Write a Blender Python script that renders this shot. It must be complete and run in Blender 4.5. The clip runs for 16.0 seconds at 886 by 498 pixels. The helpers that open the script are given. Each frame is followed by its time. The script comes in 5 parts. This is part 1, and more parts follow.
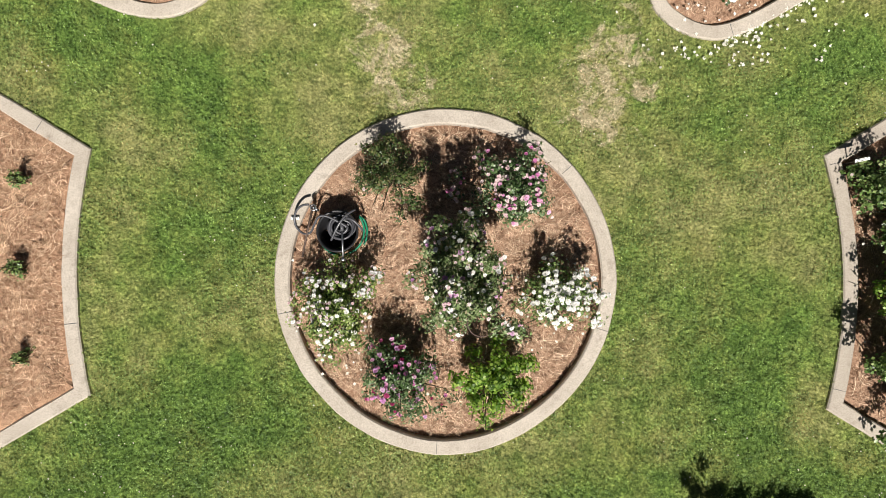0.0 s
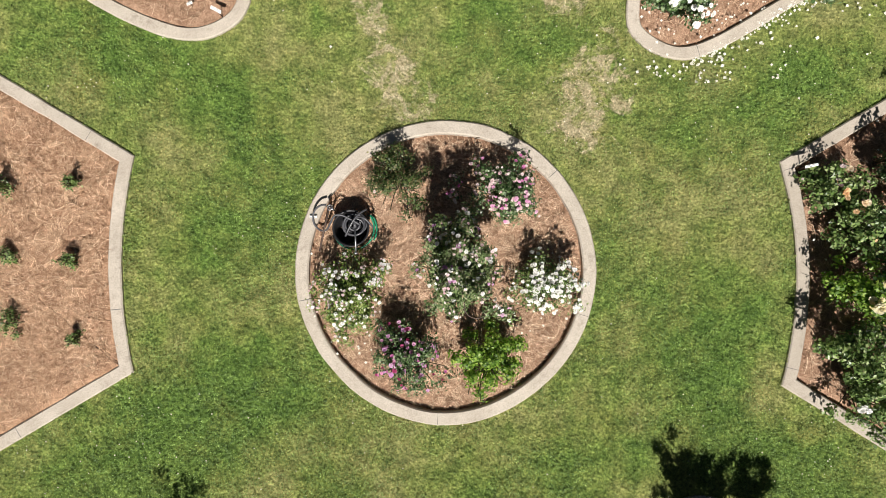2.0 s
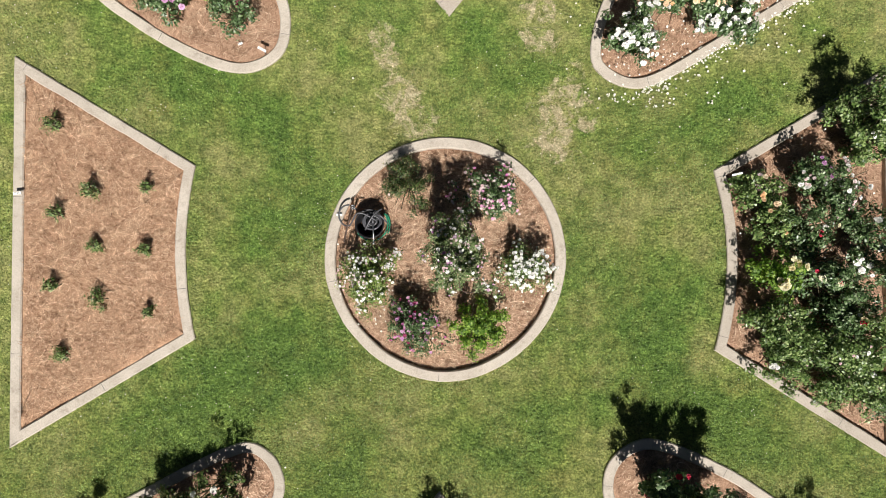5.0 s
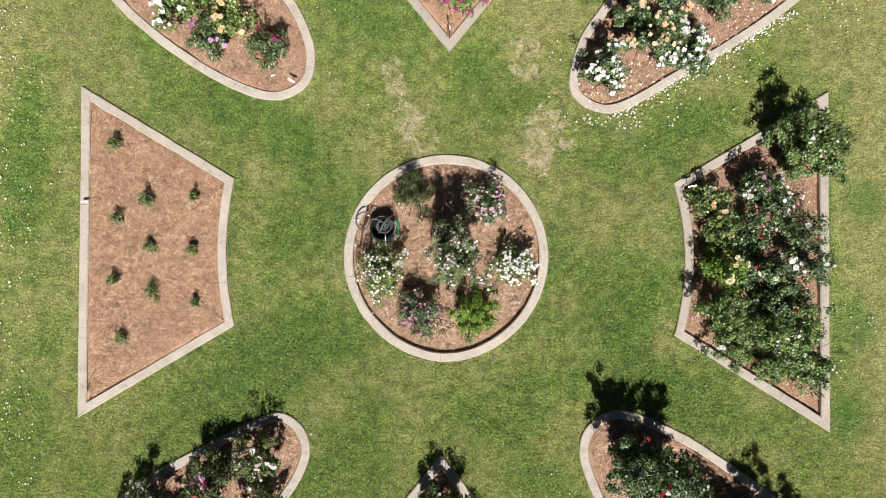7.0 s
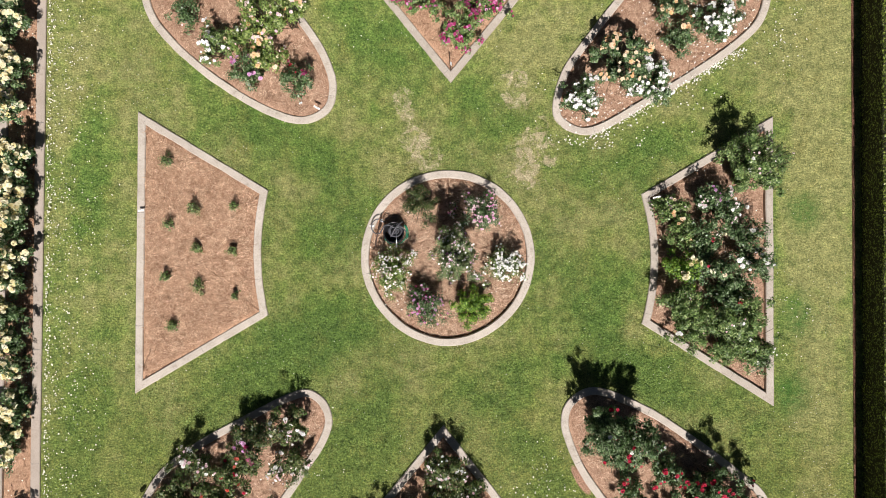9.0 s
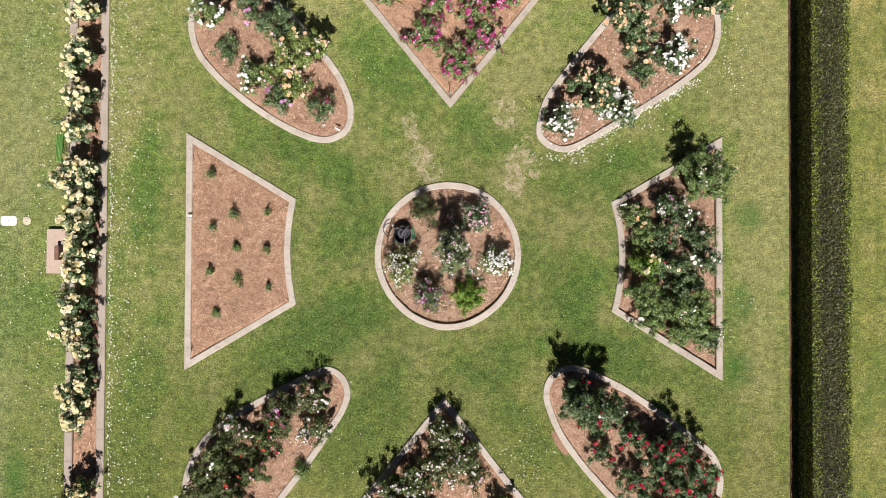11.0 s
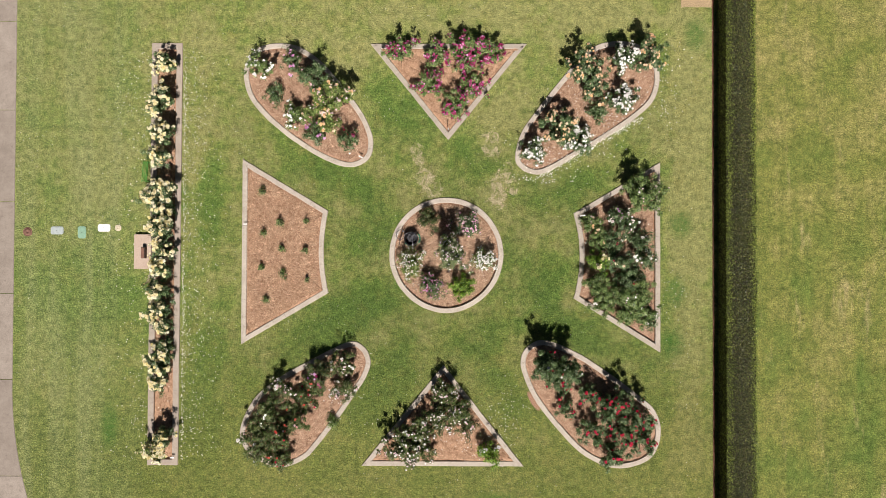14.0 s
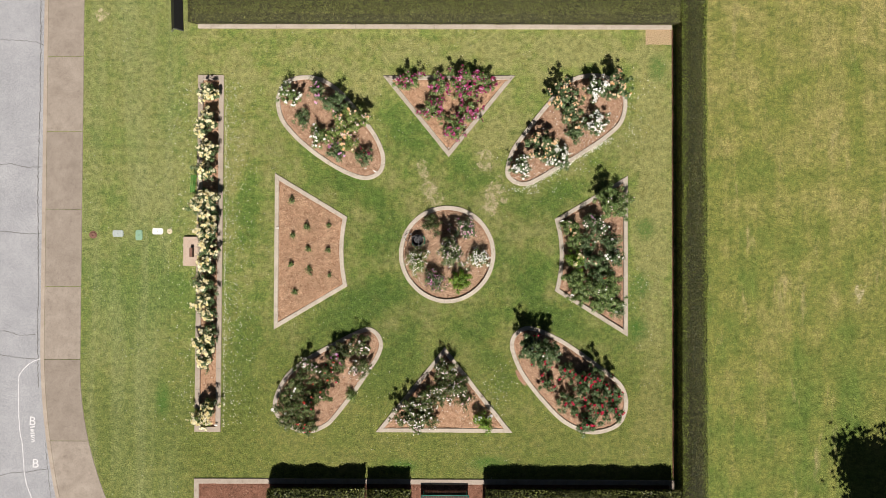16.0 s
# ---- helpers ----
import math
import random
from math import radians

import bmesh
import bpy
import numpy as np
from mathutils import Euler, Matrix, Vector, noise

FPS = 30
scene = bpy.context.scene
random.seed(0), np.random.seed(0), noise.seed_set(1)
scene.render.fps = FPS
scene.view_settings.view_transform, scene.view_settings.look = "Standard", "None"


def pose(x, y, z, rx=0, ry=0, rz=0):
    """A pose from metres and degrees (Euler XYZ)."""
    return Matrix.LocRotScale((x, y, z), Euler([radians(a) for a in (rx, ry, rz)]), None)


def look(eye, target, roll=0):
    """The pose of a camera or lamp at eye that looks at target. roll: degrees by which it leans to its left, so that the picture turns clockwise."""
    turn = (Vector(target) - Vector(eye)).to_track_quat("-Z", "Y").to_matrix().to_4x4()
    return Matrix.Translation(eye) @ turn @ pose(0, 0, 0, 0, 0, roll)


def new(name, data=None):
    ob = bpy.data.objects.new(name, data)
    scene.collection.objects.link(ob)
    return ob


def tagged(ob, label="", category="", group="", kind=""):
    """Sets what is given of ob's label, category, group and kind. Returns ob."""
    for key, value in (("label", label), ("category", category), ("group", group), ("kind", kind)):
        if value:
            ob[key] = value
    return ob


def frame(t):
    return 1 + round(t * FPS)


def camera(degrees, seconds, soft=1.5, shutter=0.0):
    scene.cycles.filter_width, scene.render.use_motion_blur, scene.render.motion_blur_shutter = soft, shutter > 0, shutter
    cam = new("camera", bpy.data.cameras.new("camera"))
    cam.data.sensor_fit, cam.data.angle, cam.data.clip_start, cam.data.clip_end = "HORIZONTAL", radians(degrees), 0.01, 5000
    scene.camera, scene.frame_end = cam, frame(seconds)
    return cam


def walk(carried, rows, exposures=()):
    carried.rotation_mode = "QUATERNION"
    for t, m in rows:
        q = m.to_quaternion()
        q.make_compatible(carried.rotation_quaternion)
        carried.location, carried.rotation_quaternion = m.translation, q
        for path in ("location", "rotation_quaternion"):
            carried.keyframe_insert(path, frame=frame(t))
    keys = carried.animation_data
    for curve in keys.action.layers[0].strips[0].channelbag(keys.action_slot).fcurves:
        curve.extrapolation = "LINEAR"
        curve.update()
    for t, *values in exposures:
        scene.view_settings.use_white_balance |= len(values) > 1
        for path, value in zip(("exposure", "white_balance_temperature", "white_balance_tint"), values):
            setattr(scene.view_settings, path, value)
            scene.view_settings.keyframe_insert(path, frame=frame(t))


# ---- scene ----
cam = camera(73.0, 16.0, soft=0.4)
# seconds, place in metres, then pitch, roll and yaw in degrees away from looking straight down
ROWS = [
    (0.0, -0.061, 0.244, 6.515, 0.774, -0.291, 0.068),
    (0.5, -0.057, 0.223, 6.737, 0.770, -0.261, 0.078),
    (1.0, -0.061, 0.208, 6.943, 0.766, -0.233, 0.087),
    (1.5, -0.065, 0.193, 7.142, 0.763, -0.205, 0.097),
    (2.0, -0.057, 0.173, 7.394, 0.760, -0.178, 0.106),
    (2.5, -0.042, 0.135, 7.668, 0.757, -0.152, 0.114),
    (3.0, -0.032, 0.094, 7.954, 0.754, -0.127, 0.122),
    (3.5, -0.037, 0.059, 8.219, 0.752, -0.103, 0.130),
    (4.0, -0.047, 0.023, 8.503, 0.750, -0.081, 0.137),
    (6.5, -0.029, 0.019, 10.449, 0.744, 0.017, 0.167),
    (7.0, -0.050, 0.005, 10.867, 0.744, 0.033, 0.172),
    (7.5, -0.065, -0.005, 11.319, 0.744, 0.049, 0.176),
    (8.0, -0.076, -0.010, 11.797, 0.744, 0.063, 0.180),
    (8.5, -0.086, -0.003, 12.289, 0.744, 0.076, 0.184),
    (9.0, -0.083, 0.009, 12.788, 0.745, 0.088, 0.187),
    (11.5, -0.090, -0.057, 15.821, 0.754, 0.134, 0.197),
    (12.0, -0.069, -0.072, 16.507, 0.756, 0.140, 0.198),
    (12.5, -0.058, -0.083, 17.201, 0.759, 0.144, 0.198),
    (13.0, -0.051, -0.085, 17.907, 0.762, 0.148, 0.198),
    (13.5, -0.050, -0.080, 18.649, 0.765, 0.151, 0.197),
    (14.0, -0.057, -0.074, 19.447, 0.769, 0.153, 0.196),
    (14.5, -0.066, -0.082, 20.283, 0.773, 0.154, 0.195),
    (15.0, -0.076, -0.100, 21.163, 0.777, 0.153, 0.193),
    (15.5, -0.088, -0.117, 22.077, 0.782, 0.152, 0.191),
    (16.0, -0.099, -0.124, 23.004, 0.787, 0.149, 0.189),
]
walk(cam, [(t, pose(x, y, z, pitch, roll, yaw)) for t, x, y, z, pitch, roll, yaw in ROWS],
     [(0.0, 0.44, 6600, 8.5), (4.5, 0.44, 6520, 8.5), (9.0, 0.44, 6380, 13), (12.5, 0.35, 6550, 15), (16.0, 0.27, 6800, 11.5)])

# ---- world, sun, exposure ----
SHADOW = Vector((-0.07, 0.80))  # where a point one metre up throws its shadow
sun_from = Vector((-SHADOW.x, -SHADOW.y, 1.0)).normalized()
world = bpy.data.worlds.new("sky")
scene.world = world
world.use_nodes = True
wn = world.node_tree.nodes
wl = world.node_tree.links
sky = wn.new("ShaderNodeTexSky")
sky.sky_type = "NISHITA"
sky.sun_disc = False
sky.sun_elevation = math.asin(sun_from.z)
sky.sun_rotation = math.atan2(sun_from.x, sun_from.y)
wl.new(sky.outputs[0], wn["Background"].inputs[0])
wn["Background"].inputs[1].default_value = 0.0125
sun = new("sun", bpy.data.lights.new("sun", "SUN"))
sun.data.energy = 5.0
sun.data.angle = radians(0.55)
sun.data.color = (1.0, 0.955, 0.905)
sun.matrix_world = look(sun_from * 40, (0, 0, 0))


# ---- materials ----
class Mat:
    """A node material with short ways to add nodes."""

    def __init__(self, name, roughness=0.8, specular=0.3, metallic=0.0):
        self.m = bpy.data.materials.new(name)
        self.m.use_nodes = True
        self.t = self.m.node_tree
        self.b = self.t.nodes["Principled BSDF"]
        self.b.inputs["Roughness"].default_value = roughness
        self.b.inputs["Specular IOR Level"].default_value = specular
        self.b.inputs["Metallic"].default_value = metallic
        self.pos = self.node("ShaderNodeNewGeometry").outputs["Position"]

    def node(self, kind):
        return self.t.nodes.new(kind)

    def link(self, a, b):
        self.t.links.new(a, b)

    def put(self, socket, v):
        if isinstance(v, (int, float)):
            socket.default_value = v
        elif isinstance(v, tuple):
            socket.default_value = (*v, 1.0) if len(v) == 3 and len(socket.default_value) == 4 else v
        else:
            self.link(v, socket)

    def noise(self, scale, detail=3.0, rough=0.55, where=None, distort=0.0):
        n = self.node("ShaderNodeTexNoise")
        n.inputs["Scale"].default_value = scale
        n.inputs["Detail"].default_value = detail
        n.inputs["Roughness"].default_value = rough
        n.inputs["Distortion"].default_value = distort
        self.link(where or self.pos, n.inputs["Vector"])
        return n.outputs["Fac"]

    def cells(self, scale, where=None, feature="F1", out="Distance"):
        n = self.node("ShaderNodeTexVoronoi")
        n.feature = feature
        n.inputs["Scale"].default_value = scale
        self.link(where or self.pos, n.inputs["Vector"])
        return n.outputs[out]

    def stretch(self, x, y, z, where=None):
        n = self.node("ShaderNodeVectorMath")
        n.operation = "MULTIPLY"
        self.link(where or self.pos, n.inputs[0])
        n.inputs[1].default_value = (x, y, z)
        return n.outputs[0]

    def ramp(self, fac, stops):
        n = self.node("ShaderNodeValToRGB")
        e = n.color_ramp.elements
        while len(e) < len(stops):
            e.new(0.5)
        for k, (p, c) in enumerate(stops):
            e[k].position = p
            e[k].color = (*c, 1.0) if isinstance(c, tuple) else (c, c, c, 1.0)
        self.link(fac, n.inputs[0])
        return n.outputs[0]

    def mix(self, fac, a, b, how="MIX"):
        n = self.node("ShaderNodeMix")
        n.data_type = "RGBA"
        n.blend_type = how
        self.put(n.inputs[0], fac)
        self.put(n.inputs[6], a)
        self.put(n.inputs[7], b)
        return n.outputs[2]

    def math(self, how, a, b=0.0, clamp=False):
        n = self.node("ShaderNodeMath")
        n.operation = how
        n.use_clamp = clamp
        self.put(n.inputs[0], a)
        self.put(n.inputs[1], b)
        return n.outputs[0]

    def axis(self, k, where=None):
        n = self.node("ShaderNodeSeparateXYZ")
        self.link(where or self.pos, n.inputs[0])
        return n.outputs[k]

    def island(self):
        return self.node("ShaderNodeNewGeometry").outputs["Random Per Island"]

    def own(self):
        return self.node("ShaderNodeObjectInfo").outputs["Random"]

    def spot(self, x, y, rx, ry, turn=0.0, soft=1.0):
        """1 in the middle of an ellipse on the ground, falling to 0 at its rim."""
        m = self.node("ShaderNodeMapping")
        m.vector_type = "TEXTURE"
        m.inputs["Location"].default_value = (x, y, 0)
        m.inputs["Rotation"].default_value = (0, 0, radians(turn))
        m.inputs["Scale"].default_value = (rx, ry, 1e3)
        self.link(self.pos, m.inputs["Vector"])
        d = self.node("ShaderNodeVectorMath")
        d.operation = "LENGTH"
        self.link(m.outputs[0], d.inputs[0])
        return self.math("MULTIPLY", self.math("SUBTRACT", 1.0, d.outputs["Value"], True), soft, True)

    def color(self, c):
        self.put(self.b.inputs["Base Color"], c)
        return self

    def bump(self, height, strength=0.5, distance=0.01):
        n = self.node("ShaderNodeBump")
        n.inputs["Strength"].default_value = strength
        n.inputs["Distance"].default_value = distance
        self.link(height, n.inputs["Height"])
        self.link(n.outputs[0], self.b.inputs["Normal"])
        return self

    def thin(self, amount, c):
        """Light that comes through leaves and petals."""
        tr = self.node("ShaderNodeBsdfTranslucent")
        self.put(tr.inputs[0], c)
        mx = self.node("ShaderNodeMixShader")
        mx.inputs[0].default_value = amount
        self.link(self.b.outputs[0], mx.inputs[1])
        self.link(tr.outputs[0], mx.inputs[2])
        self.link(mx.outputs[0], self.t.nodes["Material Output"].inputs[0])
        return self


# lawn: x, y, half width, half depth, turn and how much greener (clover) or paler (thin grass) it grows there
LUSH = [(-2.55, 1.15, 1.0, 1.2, 0, 0.36), (-3.9, 2.75, 1.6, 0.55, -30, 0.55), (-1.5, 5.0, 0.75, 1.8, 38, 0.50), (0.75, 3.2, 0.8, 0.9, 0, 0.45),
        (-3.0, -1.9, 1.9, 0.75, 28, 0.75), (-2.0, -4.2, 0.75, 1.5, -32, 0.65), (1.2, -2.6, 1.6, 0.6, 10, 0.45), (2.0, -4.6, 0.5, 1.3, 35, 0.45), (4.4, -2.55, 1.4, 0.45, -30, 0.5),
        (3.1, -0.7, 0.7, 1.3, 0, 0.45), (4.3, 2.3, 1.5, 0.45, 30, 0.45), (-7.9, -5.6, 0.7, 2.2, 0, 0.55), (-7.6, 1.9, 0.5, 1.5, 0, 0.45), (-7.6, -3.0, 0.5, 1.0, 0, 0.35),
        (-11.6, -1.4, 2.4, 1.4, 0, 0.45), (-11.0, -6.6, 2.2, 1.6, 0, 0.35)]
THIN = [(-3.25, 1.9, 0.55, 0.8, 0, 0.55), (-2.2, -2.3, 0.9, 0.4, 20, 0.40), (0.7, -2.5, 0.9, 0.35, 0, 0.35), (2.3, -3.0, 0.7, 0.6, 0, 0.45), (3.3, 0.7, 0.9, 0.7, 20, 0.40),
        (-3.0, 6.4, 0.8, 0.7, 0, 0.5), (1.8, 4.4, 0.6, 1.3, -25, 0.65), (-8.1, 4.6, 0.5, 2.2, 0, 0.3), (-11.9, 6.2, 1.2, 3.0, 0, 0.15), (-11.2, 2.6, 1.0, 1.2, 0, 0.6),
        (0.0, 7.9, 6.0, 0.5, 0, 0.25), (7.9, 2.0, 0.7, 6.5, 0, 0.75), (7.8, -6.5, 0.9, 2.0, 0, 0.5), (5.4, 7.7, 2.5, 0.5, 0, 0.35), (-5.2, -8.0, 2.0, 0.5, 0, 0.3), (-0.3, -0.2, 3.2, 3.2, 0, 0.12)]


def lawn_material(name, blades, clover=False):
    """Mown lawn of grass and clover with worn and dry patches; the same colours for the soil sheet and the blades on it."""
    m = Mat(name, 0.55 if clover else 0.75 if blades else 0.9, 0.35 if clover else 0.25)
    big = m.noise(0.22, 3, 0.6)
    mid = m.noise(0.8, 4, 0.6)
    small = m.noise(9.0, 4, 0.65)
    x, y = m.axis(0), m.axis(1)
    green = m.math("ADD", 0.40, m.math("MULTIPLY", m.math("SUBTRACT", mid, 0.5), 2.3))
    green = m.math("ADD", green, m.math("MULTIPLY", m.math("SUBTRACT", m.noise(2.7, 4, 0.6), 0.5), 1.5))
    for zones, sign in ((LUSH, 1.2), (THIN, -0.80)):
        for px, py, rx, ry, turn, gain in zones:
            green = m.math("ADD", green, m.math("MULTIPLY", m.spot(px, py, rx * 1.35, ry * 1.35, turn, 1.7), sign * gain))
    # paler northward: the sunlit sides of the blades put into the colour
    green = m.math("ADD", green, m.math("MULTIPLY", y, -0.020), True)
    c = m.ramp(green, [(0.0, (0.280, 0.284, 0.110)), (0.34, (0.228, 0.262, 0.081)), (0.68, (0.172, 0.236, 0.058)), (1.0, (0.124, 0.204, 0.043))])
    # deeper olive towards the south border, the blades' shaded sides painted in with it
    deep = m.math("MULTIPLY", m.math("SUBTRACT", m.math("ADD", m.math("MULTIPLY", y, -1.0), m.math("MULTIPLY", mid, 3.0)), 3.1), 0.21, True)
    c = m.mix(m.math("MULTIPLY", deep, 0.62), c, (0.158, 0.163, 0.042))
    tawny = m.ramp(m.noise(1.9, 4, 0.65), [(0.50, 0.0), (0.74, 0.5)])
    c = m.mix(tawny, c, (0.245, 0.225, 0.070))
    # mowing stripes on the verge by the road
    verge = m.math("MULTIPLY", m.math("SUBTRACT", -9.7, x), 0.9, True)
    stripe = m.noise(1.0, 3, 0.6, m.stretch(1.5, 0.12, 1))
    c = m.mix(m.math("MULTIPLY", verge, m.ramp(stripe, [(0.42, 0.0), (0.64, 0.5)])), c, (0.310, 0.325, 0.160))
    c = m.mix(m.math("MULTIPLY", verge, 0.35), c, (0.190, 0.235, 0.082))
    # the field past the hedge: yellower, with faint wheel tracks
    field = m.math("MULTIPLY", m.math("SUBTRACT", x, 9.4), 2.0, True)
    track = m.noise(1.0, 3, 0.62, m.stretch(1.25, 0.10, 1))
    # the y term paints the northward gain in brightness into the field's colour
    mixed = m.math("ADD", m.math("ADD", m.math("MULTIPLY", mid, 0.40), m.math("MULTIPLY", track, 0.30)), m.math("ADD", m.math("MULTIPLY", y, 0.0075), m.math("MULTIPLY", big, 0.30)))
    ripe = m.ramp(mixed, [(0.38, (0.126, 0.184, 0.039)), (0.5, (0.200, 0.217, 0.056)), (0.62, (0.300, 0.274, 0.100))])
    ripe = m.mix(m.ramp(m.noise(1.0, 4, 0.7, m.stretch(1.6, 0.35, 1)), [(0.58, 0.0), (0.72, 0.6)]), ripe, (0.420, 0.340, 0.185))
    blot = m.ramp(m.noise(1.5, 6, 0.75), [(0.34, (0.72, 0.80, 0.70)), (0.5, (1.0, 1.0, 1.0)), (0.66, (1.18, 1.12, 1.16))])
    ripe = m.mix(1.0, ripe, blot, "MULTIPLY")
    c = m.mix(field, c, ripe)
    if clover:
        c = m.mix(0.60, c, m.ramp(small, [(0.36, (0.110, 0.205, 0.042)), (0.64, (0.195, 0.312, 0.086))]))
    mottle = m.noise(5.0, 8, 0.80)
    c = m.mix(1.0, c, m.ramp(mottle, [(0.385, (0.56, 0.61, 0.57)), (0.5, (0.945, 0.945, 0.93)), (0.615, (1.30, 1.26, 1.27))]), "MULTIPLY")
    # tufts a few centimetres wide
    tuft = m.noise(19.0, 3, 0.62)
    c = m.mix(m.math("ADD", 0.42, m.math("MULTIPLY", green, 0.5)), c, m.mix(1.0, c, m.ramp(tuft, [(0.36, (0.50, 0.55, 0.52)), (0.5, (0.98, 0.98, 0.98)), (0.64, (1.42, 1.36, 1.40))]), "MULTIPLY"))
    # worn straw-coloured patches
    worn = None
    for spot in ((-0.62, 2.40, 0.62, 1.1, 35), (-0.95, 3.2, 0.42, 0.8, 20), (1.78, 2.15, 0.85, 1.35, -15), (1.45, 3.6, 0.55, 0.9, 10),
                 (-13.4, 9.2, 0.45, 0.45, 0), (15.8, -1.4, 0.4, 0.7, 0)):
        s = m.spot(*spot, soft=1.6)
        worn = s if worn is None else m.math("MAXIMUM", worn, s)
    grainy = m.noise(3.2, 7, 0.78, distort=0.6)
    worn = m.math("MULTIPLY", m.math("SUBTRACT", m.math("ADD", m.math("MULTIPLY", worn, 0.235), grainy), 0.690), 11.0, True)
    straw = m.ramp(small, [(0.35, (0.34, 0.285, 0.165)), (0.65, (0.58, 0.50, 0.345))])
    c = m.mix(worn, c, straw)
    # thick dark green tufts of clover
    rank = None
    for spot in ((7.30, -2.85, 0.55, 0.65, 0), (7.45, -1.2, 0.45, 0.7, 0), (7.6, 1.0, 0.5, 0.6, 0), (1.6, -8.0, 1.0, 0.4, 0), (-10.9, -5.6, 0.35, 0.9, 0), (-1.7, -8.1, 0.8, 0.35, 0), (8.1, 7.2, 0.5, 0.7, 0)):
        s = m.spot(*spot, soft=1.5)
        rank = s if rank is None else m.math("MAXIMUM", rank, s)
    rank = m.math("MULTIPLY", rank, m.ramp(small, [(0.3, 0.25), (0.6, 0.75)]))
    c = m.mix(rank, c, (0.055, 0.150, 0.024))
    # bare soil in the corner by the hedges
    bare = m.math("MULTIPLY", m.math("LESS_THAN", m.math("ABSOLUTE", m.math("SUBTRACT", m.math("ADD", x, m.math("MULTIPLY", grainy, 0.1)), 8.2)), 0.52),
                  m.math("LESS_THAN", m.math("ABSOLUTE", m.math("SUBTRACT", m.math("ADD", y, m.math("MULTIPLY", grainy, 0.1)), 8.47)), 0.32))
    c = m.mix(m.math("MULTIPLY", bare, 0.9), c, (0.46, 0.33, 0.215))
    scuff = m.math("MULTIPLY", m.math("SUBTRACT", m.math("ADD", m.spot(2.84, -4.72, 0.15, 0.50, 32, 1.4), m.math("MULTIPLY", grainy, 0.6)), 0.62), 4.0, True)
    c = m.mix(scuff, c, (0.40, 0.235, 0.165))
    if blades:
        r = m.island()
        c = m.mix(1.0, c, m.ramp(r, [(0.0, (0.72, 0.78, 0.68)), (0.5, (1.0, 1.02, 0.98)), (0.85, (1.28, 1.24, 1.26)), (1.0, (1.9, 1.75, 1.9))]), "MULTIPLY")
        m.color(c)
        m.thin(0.14, c)
    else:
        cell = m.cells(24.0)
        fine = m.noise(30.0, 4, 0.7)
        c = m.mix(1.0, c, m.ramp(fine, [(0.36, (0.60, 0.64, 0.56)), (0.5, (0.94, 0.96, 0.92)), (0.64, (1.45, 1.40, 1.42))]), "MULTIPLY")
        m.color(c)
        m.bump(m.math("ADD", m.math("MULTIPLY", cell, -0.7), fine), 0.9, 0.025)
    return m.m


def concrete(name, dark, mid, light, grain=60.0, joint_dirt=True):
    m = Mat(name, 0.86, 0.25)
    stain = m.noise(1.7, 7, 0.75)
    c = m.ramp(stain, [(0.28, dark), (0.52, mid), (0.75, light)])
    grit = m.noise(grain, 4, 0.75)
    c = m.mix(1.0, c, m.ramp(grit, [(0.32, (0.70, 0.69, 0.67)), (0.5, (0.99, 0.99, 0.99)), (0.68, (1.22, 1.21, 1.2))]), "MULTIPLY")
    if joint_dirt:
        dirt = m.ramp(m.noise(7.0, 5, 0.7), [(0.55, 0.0), (0.72, 0.55)])
        c = m.mix(dirt, c, (dark[0] * 0.55, dark[1] * 0.52, dark[2] * 0.5))
    c = m.mix(m.math("MULTIPLY", m.own(), 0.40), c, (dark[0] * 0.7, dark[1] * 0.68, dark[2] * 0.66))
    m.color(c)
    m.bump(m.math("ADD", grit, m.math("MULTIPLY", stain, 0.6)), 0.35, 0.006)
    return m.m


def straw_material(name, tints, loose):
    m = Mat(name, 0.8, 0.2)
    if loose:
        c = m.ramp(m.island(), [(0.0, tints[0]), (0.35, tints[1]), (0.75, tints[2]), (1.0, tints[3])])
        wisp = m.ramp(m.noise(1.0, 4, 0.65, m.stretch(7.0, 10.0, 5.0), 1.8), [(0.36, (0.56, 0.51, 0.47)), (0.52, (1.08, 1.07, 1.05)), (0.66, (1.36, 1.36, 1.36))])
        m.color(m.mix(1.0, c, wisp, "MULTIPLY"))
    else:
        lie = m.noise(1.0, 4, 0.7, m.stretch(26, 60, 30), 1.2)
        lie2 = m.noise(1.0, 4, 0.7, m.stretch(70, 22, 30), 1.2)
        pick = m.ramp(m.noise(4.0, 3, 0.6), [(0.45, 0.0), (0.55, 1.0)])
        v = m.mix(pick, lie, lie2)
        c = m.ramp(v, [(0.25, tints[0]), (0.45, tints[1]), (0.62, tints[2]), (0.8, tints[3])])
        damp = m.ramp(m.noise(5.5, 7, 0.75, distort=1.2), [(0.36, (0.58, 0.53, 0.49)), (0.5, (1.02, 1.01, 0.99)), (0.64, (1.25, 1.25, 1.25))])
        m.color(m.mix(1.0, c, damp, "MULTIPLY"))
        m.bump(v, 0.9, 0.02)
    return m.m


